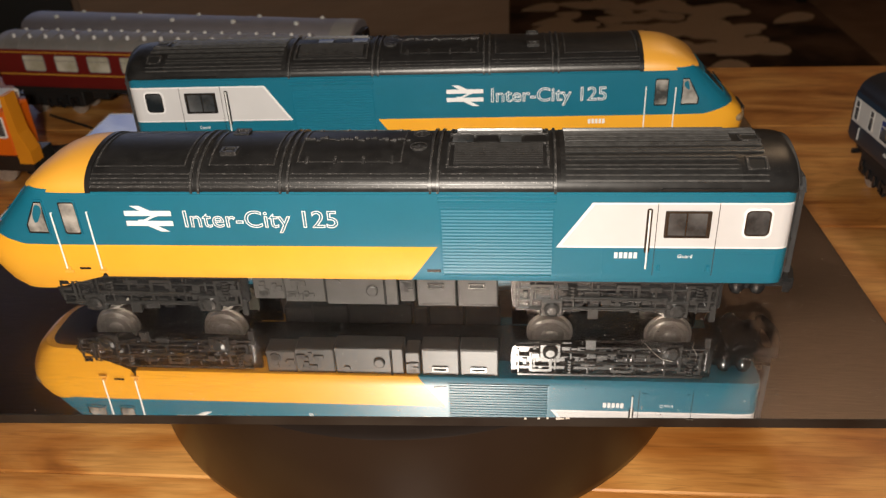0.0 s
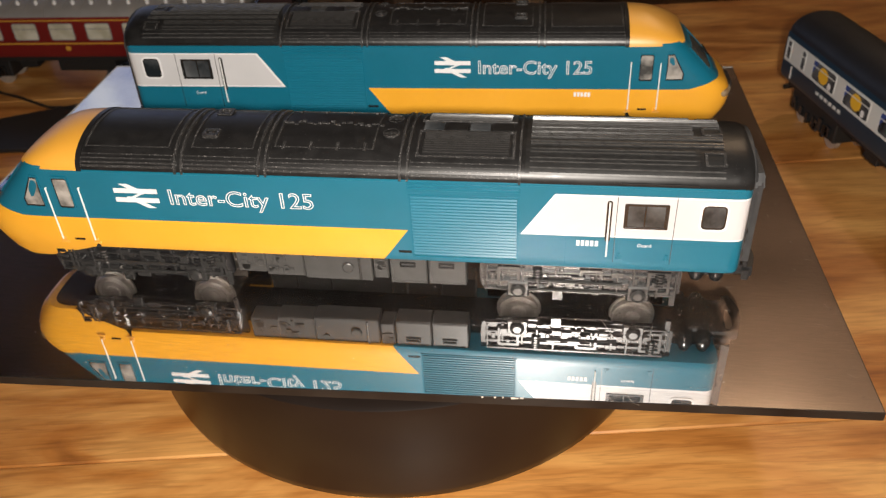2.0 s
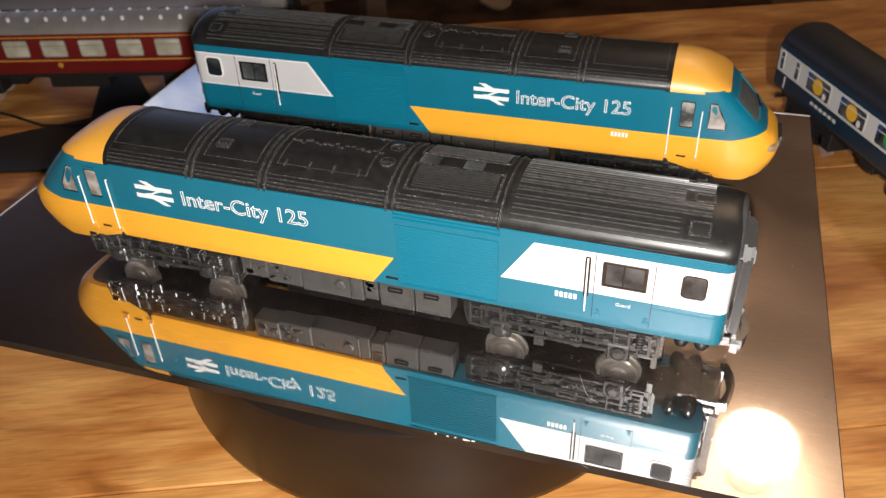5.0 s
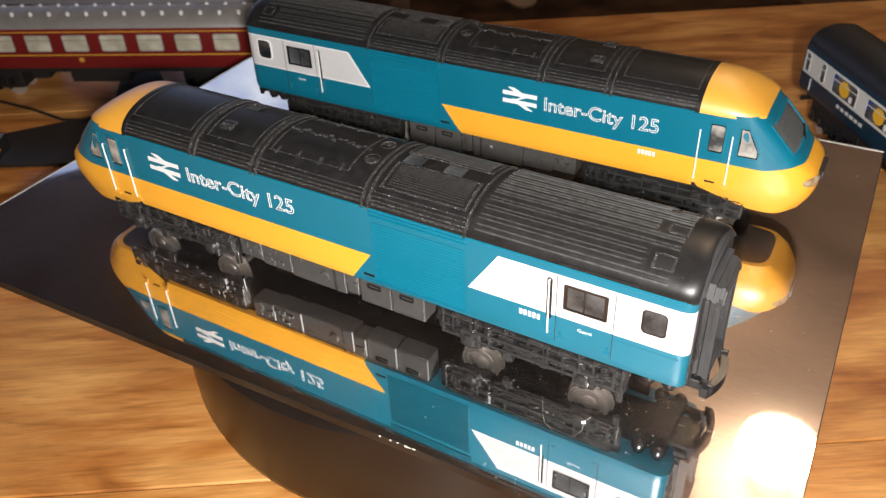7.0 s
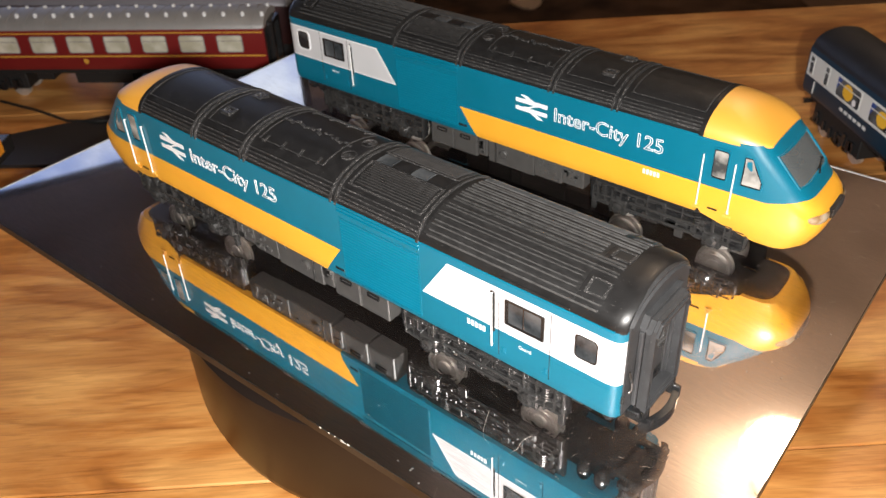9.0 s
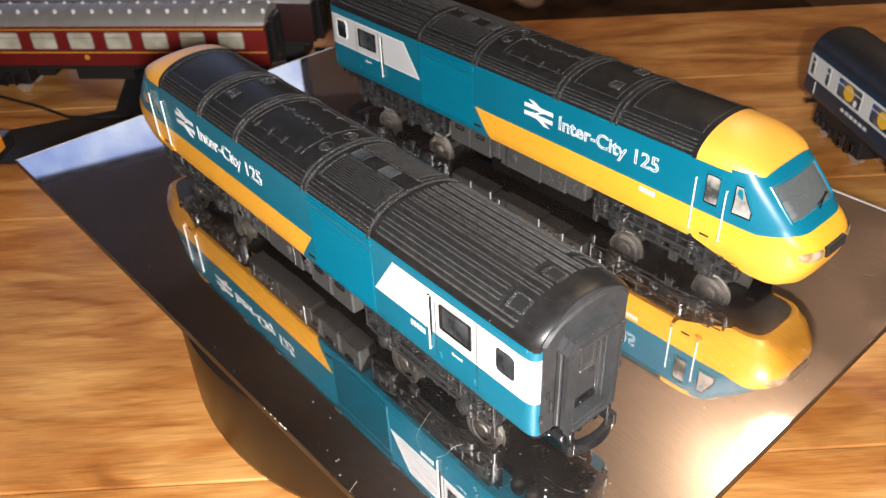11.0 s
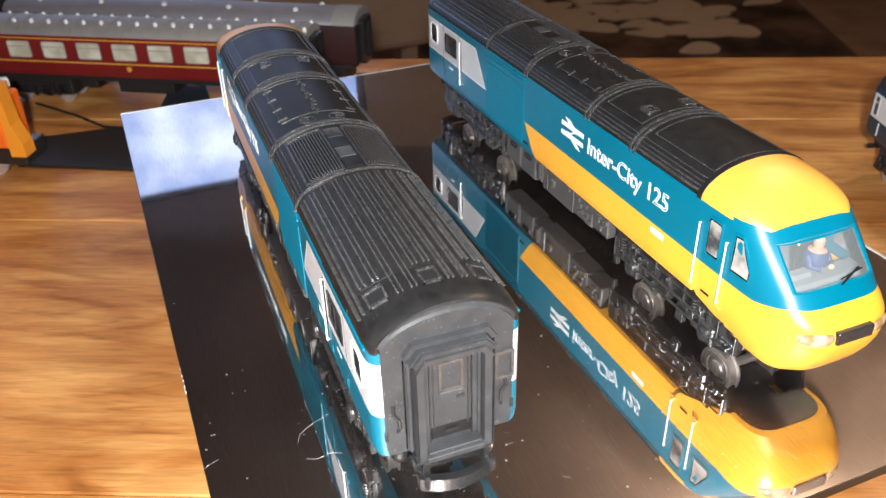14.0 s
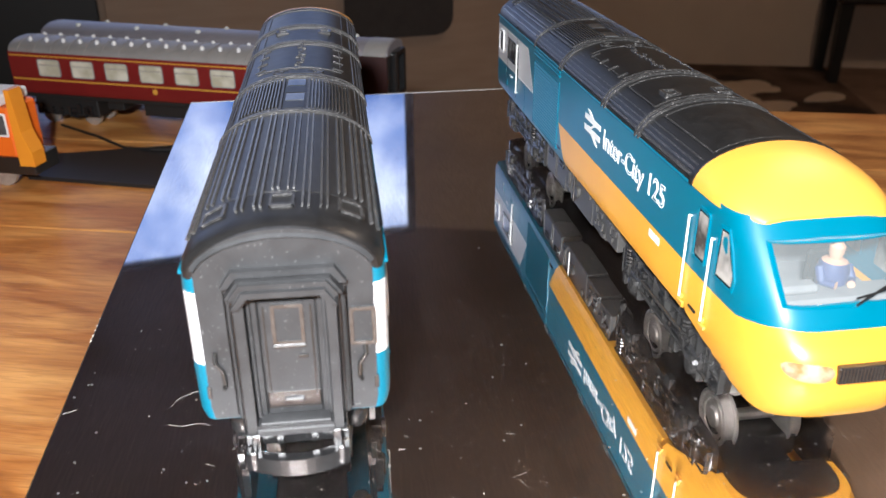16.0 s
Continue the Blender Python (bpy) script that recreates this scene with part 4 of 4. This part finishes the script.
    part("kick_plate", boxes((115.2, 115.6, -4.9, 4.9, 21.2, 25), (115.6, 116.3, -1.8, 1.8, 22.6, 23.6), bev=0.2), BLACKP, door)
    for s in (-1, 1):
        part("end_pipe", boxes((114.3, 114.9, s * 10.6 - 0.25, s * 10.6 + 0.25, 20, 46), bev=0.05), BLACKP, ew)
        bm = bmesh.new()
        pts = [(114.9, s * 13.4, 34), (115.6, s * 13.6, 32), (115.4, s * 12.4, 30), (115.6, s * 12.2, 27.5), (114.9, s * 12.6, 26)]
        for a, b in zip(pts, pts[1:]):
            rod(bm, a, b, 0.45, 7)
        part("cable_jumper", bm, GREYP, ew)
        part("lamp_bracket", boxes((114.3, 115.2, s * 15.3 - 0.4, s * 15.3 + 0.4, 24, 26.6), (114.3, 114.7, s * 14.4 - 1.1, s * 14.4 + 1.1, 43, 45.6), bev=0.1), GREYP, ew)
    part("end_panel", ring(bmesh.new(), rounded(10.9, 15.6, 33.8, 41.6, 0.4), rounded(11.6, 14.9, 34.5, 40.9, 0.3), 114.3, 115.4, "yz"), RIBWORN, ew)
    for k, (half, z0, out) in enumerate(((8.2, 46.9, 119.4), (9.2, 48.3, 118.0), (10.0, 49.6, 116.6))):
        hood = [(-half - 0.9, z0 - 2.2), (-half + 0.4, z0 - 2.2), (-half + 2.0, z0 - 0.2), (half - 2.0, z0 - 0.2), (half - 0.4, z0 - 2.2), (half + 0.9, z0 - 2.2), (half - 1.2, z0 + 0.9), (1.2 - half, z0 + 0.9)]
        part("gangway_hood", prism(bmesh.new(), hood, 114.6, out, "yz"), ENDM, car)
    part("window_sill", boxes((115.3, 116.4, -3.0, 3.0, 34.6, 35.3), bev=0.2), RIBWORN, door)
    part("gangway_sill", boxes((114.8, 119.0, -7.2, 7.2, 17.4, 19.0), (114.8, 118.4, -6.6, 6.6, 19.0, 20.0), bev=0.25), ENDM, car)
    for d in (-1, 1):
        part("door_jamb", boxes((114.8, 115.8, *sorted((d * 5.2, d * 6.4)), 20, 45), (115.6, 116.6, *sorted((d * 6.2, d * 6.9)), 20, 45.6), bev=0.15), ENDM, car)
        part("end_pillar", boxes((114.6, 115.9, *sorted((d * 9.2, d * 10.2)), 19.5, 45.5), bev=0.25), ENDM, ew)
        part("coupling_strut", boxes((117.6, 119.2, *sorted((d * 6.6, d * 8.2)), 13.8, 18.0), (119, 121, *sorted((d * 7.4, d * 8.6)), 11.4, 15.4), bev=0.2), BLACKP, car)
    part("coupling_beam", boxes((113.6, 117.4, -9.6, 9.6, 14.4, 16.6), (116.6, 118.2, -4, -2.4, 14.8, 18.2), (116.6, 118.2, 2.4, 4, 14.8, 18.2), bev=0.25), BLACKP, car)
    # coupling: arms and curved bar
    bm = bmesh.new()
    for s in (-1, 1):
        box(bm, 106, 120.5, s * 7.6 - 0.9, s * 7.6 + 0.9, 12.2, 14.2, bev=0.2)
    box(bm, 104, 112, -8.5, 8.5, 11.2, 16.5, bev=0.4)
    box(bm, 112, 115.6, -5.6, 5.6, 13.6, 17.6, bev=0.3)
    lo = []
    for k in range(13):
        y = -9.5 + 19 * k / 12
        x = 122.6 - 2.8 * (y / 9.5) ** 2
        lo.append([(x - 2.2, y, 11.0), (x, y, 10.8), (x, y, 14.4), (x - 2.2, y, 14.4)])
    loft(bm, lo)
    part("coupling", bm, BLACKP, car, "black plastic tension-lock coupling")
    for s in (-1, 1):
        for x in (103.5, 109.5):
            bm = turned(bmesh.new(), [(0.6, 11.6), (1.7, 12.2), (2.4, 13.8), (2.4, 16), (1.6, 18)], (x, s * 11, 0), "z", 14)
            part("air_tank", bm, BLACKP, car, smooth=True)
    # tanks and boxes between the bogies
    for s in (-1, 1):
        y0, y1 = sorted((s * 9, s * 16.2))
        for x0, x1, z0 in ((-46, -36, 10.4), (-36, -23, 9.4), (-22.8, 0, 8.6), (0.6, 5.4, 10.0), (6, 18.2, 8.4), (18.6, 31, 8.4)):
            tk = part("equipment_box", boxes((x0, x1, y0, y1, z0, 20.2), bev=0.35), TANKM, car)
            yy = sorted((s * 16.0, s * 16.75))
            if x0 > 5.8:
                part("box_handle", ring(bmesh.new(), rounded(x0 + 3.4, x0 + 8.6, 15.4, 17.2, 0.3, 2), rounded(x0 + 3.9, x0 + 8.1, 15.8, 16.8, 0.2, 2), *yy), BLACKP, tk)
                part("box_rim", ring(bmesh.new(), rounded(x0 + 0.5, x1 - 0.5, z0 + 0.6, 18.8, 0.3, 2), rounded(x0 + 0.9, x1 - 0.9, z0 + 1.0, 18.4, 0.2, 2), s * 16.0, s * 16.4), TANKM, tk)
            elif x0 == -22.8:
                bm = turned(bmesh.new(), [(1.9, s * 16), (1.9, s * 16.9), (1.5, s * 17.2)], (-8, 0, 14.2), "y", 18)
                turned(bm, [(1.2, s * 16), (1.2, s * 16.7)], (-19, 0, 17), "y", 14)
                part("filler_cap", bm, TANKM, tk)
                bm = bmesh.new()
                rod(bm, (-4, s * 16.5, 9.4), (-4, s * 16.5, 19), 0.4)
                part("pipe", bm, GREYP, tk)
            else:
                for k in range(9):
                    cx, cz = rnd.uniform(x0 + 1, x1 - 2), rnd.uniform(z0 + 1, 17)
                    part("box_fitting", boxes((cx - 0.8, cx + rnd.uniform(0.5, 2.5), yy[0], yy[1], cz - 0.6, cz + rnd.uniform(0.3, 1.6)), bev=0.12), TANKM, tk)
    part("underframe", boxes((-118, 110, -8, 8, 15.5, 20.6), bev=0.4), BLACKP, car)
    build_bogie(car, -80.4, rnd)
    build_bogie(car, 66.6, rnd)
    return car


disc = build_turntable()
plate = build_plate()
car_a = build_car("power_car", "blue and yellow model diesel power car on the mirror plate")
car_b = copy_thing(car_a, Matrix())
tagged(car_b, "blue and yellow model diesel power car facing the other way")


# ---- other models on the table ----
def build_coach(name, label, sides, band, roof_mat, length, pitch, win, seats=(), ribs=True, stripe=None):
    """A model coach on its own wheels, foot at z = 0, centred on x."""
    c = thing(name, label, "model coach", "model coaches")
    h = length / 2
    rnd = random.Random(3)
    part("body", loft(bmesh.new(), [[(x, a, b) for a, b in ((15.6, 22), (17, 25), (17, 45), (16.6, 49.5), (-16.6, 49.5), (-17, 45), (-17, 25), (-15.6, 22))] for x in (-h, h)]), sides, c, smooth=True)
    rise = 10.5 if band else 7.5
    arc = [(17 * math.cos(math.pi * i / 18), 49.3 + rise * math.sin(math.pi * i / 18)) for i in range(19)]
    part("roof", loft(bmesh.new(), [[(x, a * k, 49.3 + (b - 49.3) * k) for a, b in arc] for x, k in ((-h, .94), (-h + 2, 1), (h - 2, 1), (h, .94))]), roof_mat, c, smooth=True)
    if ribs:
        k = -h + 8
        while k < h - 6:
            o = [(a * 1.02, 49.3 + (b - 49.3) * 1.05) for a, b in arc]
            part("roof_rib", loft(bmesh.new(), [[(x, a, b) for a, b in o] for x in (k - 0.28, k + 0.28)]), SILVER, c)
            for y in (-9.5, 5):
                part("ventilator", turned(bmesh.new(), [(0.8, 54.5), (1.3, 55.8), (1.2, 57.4), (0.5, 58.0)], (k + 6, y, 0), "z", 12), WHITE, c, smooth=True)
            k += 12.5
    if not ribs and not band:
        for k in range(5):
            for y in (-8, 6):
                part("ventilator", turned(bmesh.new(), [(1.2, 54.5), (1.9, 55.8), (1.7, 57.2), (0.8, 57.8)], (-96 + 48 * k + y, y, 0), "z", 12), PALE, c, smooth=True)
        part("end_lip", loft(bmesh.new(), [[(x, a * 1.02, 49.3 + (b - 49.3) * 1.06) for a, b in arc] for x in (h - 16, h - 0.5)]), SILVER, c)
    for s in (-1, 1):
        if band:
            part("window_band", boxes((-h + 1, h - 1, *sorted((s * 16.7, s * 17.12)), 33, 46), bev=0.05), band, c)
        if stripe:
            part("lining", boxes((-h + 1, h - 1, *sorted((s * 16.8, s * 17.15)), 31.2, 32.2), (-h + 1, h - 1, *sorted((s * 16.6, s * 17.1)), 46.8, 47.6)), stripe, c)
            bm = turned(bmesh.new(), [(1.8, s * 16.9), (1.8, s * 17.2)], (-8, 0, 28.4), "y", 16)
            part("crest", bm, stripe, c, "small gold roundel")
        for i, x in enumerate(win):
            w = 3.6 if x < -104 else pitch * (0.68 if band else 0.62)
            o = rounded(x - w / 2, x + w / 2, 34.6, 44.8, 1.2, 3)
            fr = part("side_window", ring(bmesh.new(), rounded(x - w / 2 - 0.6, x + w / 2 + 0.6, 34.0, 45.4, 1.6, 3), o, s * 16.8, s * 17.4), PALE if band else SILVER, c)
            part("pane", prism(bmesh.new(), o, s * 16.9, s * 17.2), PANE if band else GLASSROW, fr)
            part("window_bar", boxes((x - w / 2, x + w / 2, *sorted((s * 17.1, s * 17.35)), 41.4, 41.9)), PALE if band else SILVER, fr)
            if seats and w > 5:
                m = seats[i % len(seats)]
                part("curtain", prism(bmesh.new(), [(x - w / 2, 37.5), (x - w / 2 + 4.5, 44.6), (x - w / 2, 44.6)], s * 17.15, s * 17.24), CURTAIN, fr)
                part("seat_back", prism(bmesh.new(), rounded(x - 5, x + 4.2, 35.4, 44, 4.2, 4), s * 17.15, s * 17.28), m, fr)
                part("table_lamp", prism(bmesh.new(), rounded(x + 5, x + 8, 35, 38.6, 1.2, 3), s * 17.15, s * 17.26), WHITE, fr)
    if band:
        for s in (-1, 1):
            part("handrail", boxes((-120.4, -119.6, *sorted((s * 17.0, s * 17.5)), 25, 32), bev=0.1), PALE, c)
            for k in range(6):
                part("printed_bar", boxes((-92 + k * 4.4, -89 + k * 4.4, *sorted((s * 16.9, s * 17.15)), 28, 29.8)), PALE, c)
    for s in (-1, 1):
        o = rounded(-9, 9, 21, 51, 2)
        i = rounded(-6, 6, 24, 48, 2)
        part("gangway", ring(bmesh.new(), o, i, s * (h - 0.2), s * (h + 4), "yz"), BLACKP, c)
        part("end_wall", boxes((*sorted((s * h, s * (h + 0.8))), -16, 16, 23, 49), bev=0.3), BLACKP, c)
        bx = s * (h - 34)
        part("bogie", boxes((bx - 24, bx + 24, -12.5, 12.5, 6.5, 18.5), bev=0.6), CABLE, c)
        for k in range(12):
            cx = bx + rnd.uniform(-22, 20)
            for t in (-1, 1):
                z0 = rnd.uniform(5.5, 9)
                part("bogie_fitting", boxes((cx, cx + rnd.uniform(1, 4), *sorted((t * 12.4, t * 13.8)), z0, z0 + rnd.uniform(2, 7))), BLACKP, c)
        for dx in (-16, 16):
            for t in (-1, 1):
                part("wheel", turned(bmesh.new(), [(2, t * 6), (6.4, t * 6.4), (6.4, t * 9), (2, t * 9.2)], (bx + dx, 0, 6.4), "y", 22), STEEL, c, smooth=True)
        bm = boxes((*sorted((s * (h - 6), s * (h + 9))), -1.5, 1.5, 9, 11), (*sorted((s * (h + 8), s * (h + 9.4))), -8, 8, 8.4, 11), bev=0.2)
        part("coupling", bm, BLACKP, c)
    part("underframe", boxes((-h + 4, h - 4, -13, 13, 18, 22.4), (-22, 18, -11, 11, 10, 18.2), (-50, -38, -10, 10, 12, 18.2), bev=0.4), CABLE, c)
    return c


def place(ob, x, y, z, turn):
    ob.matrix_basis = pose(x, y, z, 0, 0, turn)
    return ob


wins = [-84 + 25 * i for i in range(8)]
near = build_coach("maroon_coach", "maroon model coach with gold lining and grey ribbed roof", MAROON, None, SILVER, 228, 25, wins, ribs=True, stripe=GOLD)
place(near, -0.2145, 0.268, TABLE, -7)
far = build_coach("dark_coach", "dark model coach with smooth grey roof behind the maroon one", DARKMAROON, None, DARKROOF, 262, 25, wins, ribs=False, stripe=None)
place(far, -0.204, 0.311, TABLE, -9)
bwins = [-126, -110, -88, -56, -24, 8, 40, 72, 104]
blue = build_coach("blue_grey_coach", "blue and grey model coach with coloured seats behind its windows", NAVY, PALE, COACHROOF, 262, 33, bwins, seats=(SEATG, WHITE, SEATY, SEATY), ribs=False)
copy_thing(blue, pose(0.3417, 0.0695, TABLE, 0, 0, -84))
place(blue, 0.2475, 0.0375, TABLE, -84)


def build_orange():
    w = thing("orange_wagon", "orange model crane wagon with white roof and small window", "model wagon")
    part("cab", boxes((-90, -6, -12, 12, 18, 46), bev=1.2), ORANGE, w)
    part("roof", boxes((-92, -10, -12.5, 12.5, 46.2, 52), bev=1.0), WHITE, w, "white roof")
    bm = prism(bmesh.new(), [(-5, 14), (4, 14), (4, 22), (0, 33), (-2, 56), (-5, 56)], -13, -3)
    part("end_frame", bm, AMBER, w, "amber curved end frame")
    for x0 in (-84, -56, -28):
        fr = part("side_window", ring(bmesh.new(), rounded(x0, x0 + 20, 30, 43, 1), rounded(x0 + 1, x0 + 19, 31, 42, 1), -12.6, -11.8), WHITE, w)
        part("pane", prism(bmesh.new(), rounded(x0 + 1, x0 + 19, 31, 42, 1), -12.3, -11.9), PANE, fr)
    part("underframe", boxes((-88, 2, -11, 11, 8, 18), bev=0.5), BLACKP, w)
    for x in (-70, -20):
        for t in (-1, 1):
            part("wheel", turned(bmesh.new(), [(2, t * 6), (8, t * 6.4), (8, t * 9), (2, t * 9.2)], (x, 0, 8), "y", 22), STEEL, w)
    return w


place(build_orange(), -0.252, 0.163, TABLE, -4)


def build_strip():
    """Flat black sheet and a thin cable on the table."""
    s = thing("black_strip", "flat black sheet lying on the table", "underlay")
    bm = prism(bmesh.new(), [(-266, 166), (-272, 203), (-206, 226), (-214, 288), (-190, 292), (-168, 240), (-140, 236), (-140, 156)], 0, 2.2, "xy")
    part("sheet", bm, CABLE, s)
    s.location = (0, 0, TABLE)
    cb = thing("cable", "thin black cable lying on the table", "cable")
    bm = bmesh.new()
    pts = [(-300, 262, 1), (-262, 240, 1.2), (-236, 222, 1), (-214, 214, 3.4), (-190, 214, 3.4)]
    for a, b in zip(pts, pts[1:]):
        rod(bm, a, b, 0.9)
    part("wire", bm, CABLE, cb)
    cb.location = (0, 0, TABLE)


build_strip()


# ---- the room ----
def build_room():
    fl = part("floor", boxes((-3200, 3200, -2200, 4300, -60, 0)), FLOORM, None)
    tagged(fl, "dark brown carpeted floor", "floor", kind="structure")
    for nm, b in (("wall_north", (-3200, 3200, 3700, 3820, -60, 2500)), ("wall_south", (-3200, 3200, -2320, -2200, -60, 2500)),
                  ("wall_west", (-3320, -3200, -2320, 4420, -60, 2500)), ("wall_east", (3200, 3320, -2320, 4420, -60, 2500))):
        tagged(part(nm, boxes(b), PLASTER, None), "plain warm beige plaster wall", "wall", kind="structure")
    tagged(part("ceiling", boxes((-3320, 3320, -2320, 4420, 2500, 2600)), CEILING, None), "plain ceiling", "ceiling", kind="structure")
    lamp = thing("ceiling_lamp", "round frosted ceiling lamp, lit warm", "ceiling lamp")
    part("globe", turned(bmesh.new(), [(20, -62), (60, -54), (88, -32), (96, 0), (80, 30), (50, 48)], seg=40), BULB, lamp, smooth=True)
    part("rose", turned(bmesh.new(), [(40, 46), (55, 60), (55, 134)], seg=32), WHITE, lamp, smooth=True)
    lamp.location = (0.88, 1.13, 2.366)
    # rug with pale leaf shapes
    rug = thing("rug", "dark brown rug with pale leaf shapes on the floor", "rug")
    part("rug_field", boxes((-1500, 1240, 2050, 3650, 1, 12), bev=3), RUGDARK, rug)
    rnd = random.Random(8)
    for k in range(82):
        cx, cy = rnd.uniform(80, 900), rnd.uniform(2700, 3400)
        if k > 70:
            cx, cy = rnd.uniform(-1400, 1130), rnd.uniform(2150, 3500)
        a, l, w = rnd.uniform(-0.5, 0.6), rnd.uniform(50, 105), rnd.uniform(40, 75)
        o = []
        for i in range(14):
            t = 2 * math.pi * i / 14
            p, q = l * math.cos(t), w * math.sin(t) * (0.6 + 0.4 * math.cos(t)) * 1.3
            o.append((cx + p * math.cos(a) - q * math.sin(a), cy + p * math.sin(a) + q * math.cos(a)))
        part("leaf", prism(bmesh.new(), o, 11.5, 16.0 + 0.05 * k, "xy"), BEIGE, rug)
    # dark seat in the distance
    pf = thing("pouffe", "round dark fabric pouffe standing on the rug", "pouffe")
    part("cushion", turned(bmesh.new(), [(150, 0), (210, 40), (225, 180), (200, 330), (120, 380)], seg=40), FABRIC, pf, smooth=True)
    pf.location = (-0.35, 3.3, 0.014)
    # television on a stand; its picture shows only in the mirror plate
    tv = thing("television", "wide flat television with a lit blue picture", "television")
    part("bezel", boxes((-520, 520, 0, 45, 0, 620), bev=4), BLACKP, tv)
    part("screen", boxes((-500, 500, -3, 0.5, 22, 600)), SCREEN, tv)
    part("stand", boxes((-120, 120, -60, 100, -30, 0), bev=4), BLACKP, tv)
    tv.matrix_basis = pose(-0.70, 1.085, Z0 - 0.012, 0, 0, 25)
    cab = thing("tv_cabinet", "low beige television cabinet with a black front at one end", "cabinet")
    part("carcass", boxes((-560, 720, -150, 230, 480, 762), bev=4), OAK, cab)
    part("door", boxes((-556, -4, -158, -151, 490, 752), bev=2), CABLE, cab, "black glass front")
    dr = part("door", boxes((4, 716, -158, -151, 490, 752), bev=2), OAK, cab, "beige front")
    part("dark_inset", prism(bmesh.new(), rounded(362, 545, 632, 790, 30), -163, -158.5), FABRIC, dr, "dark inset")
    for x in (-540, 660):
        for y in (-140, 180):
            part("leg", boxes((x, x + 40, y, y + 40, 0, 480), bev=2), OAK, cab)
    cab.matrix_basis = pose(-0.70, 1.085, 0.0, 0, 0, 25)
    chair = thing("armchair", "dark wooden chair with a dark fabric seat", "chair")
    part("seat", boxes((1180, 1700, 3360, 3640, 330, 440), bev=12), FABRIC, chair)
    part("backrest", boxes((1180, 1700, 3585, 3640, 441, 900), bev=10), FABRIC, chair)
    for x in (1200, 1640):
        for y in (3380, 3600):
            part("leg", loft(bmesh.new(), [[(x + a * k, y + b * k, z) for a, b in ((-26, -26), (26, -26), (26, 26), (-26, 26))] for z, k in ((0, 0.7), (329, 1.0))]), CABLE, chair)


build_room()


def motions():
    """The disc turns steadily and carries the plate with both power cars."""
    times = [0.5 * k for k in range(33)]
    on_a = Matrix.Translation((0, -0.0485, 0))
    on_b = pose(-0.0069, 0.0535, 0, 0, 0, 181.4)
    walk(disc, [(t, pose(0.003, 0, Z0 - TABLE, 0, 0, -4.735 * t)) for t in times])
    for ob, m in ((plate, Matrix()), (car_a, on_a), (car_b, on_b)):
        walk(ob, [(t, pose(0, 0, Z0, 0, 0, -4.735 * t) @ m) for t in times])


motions()
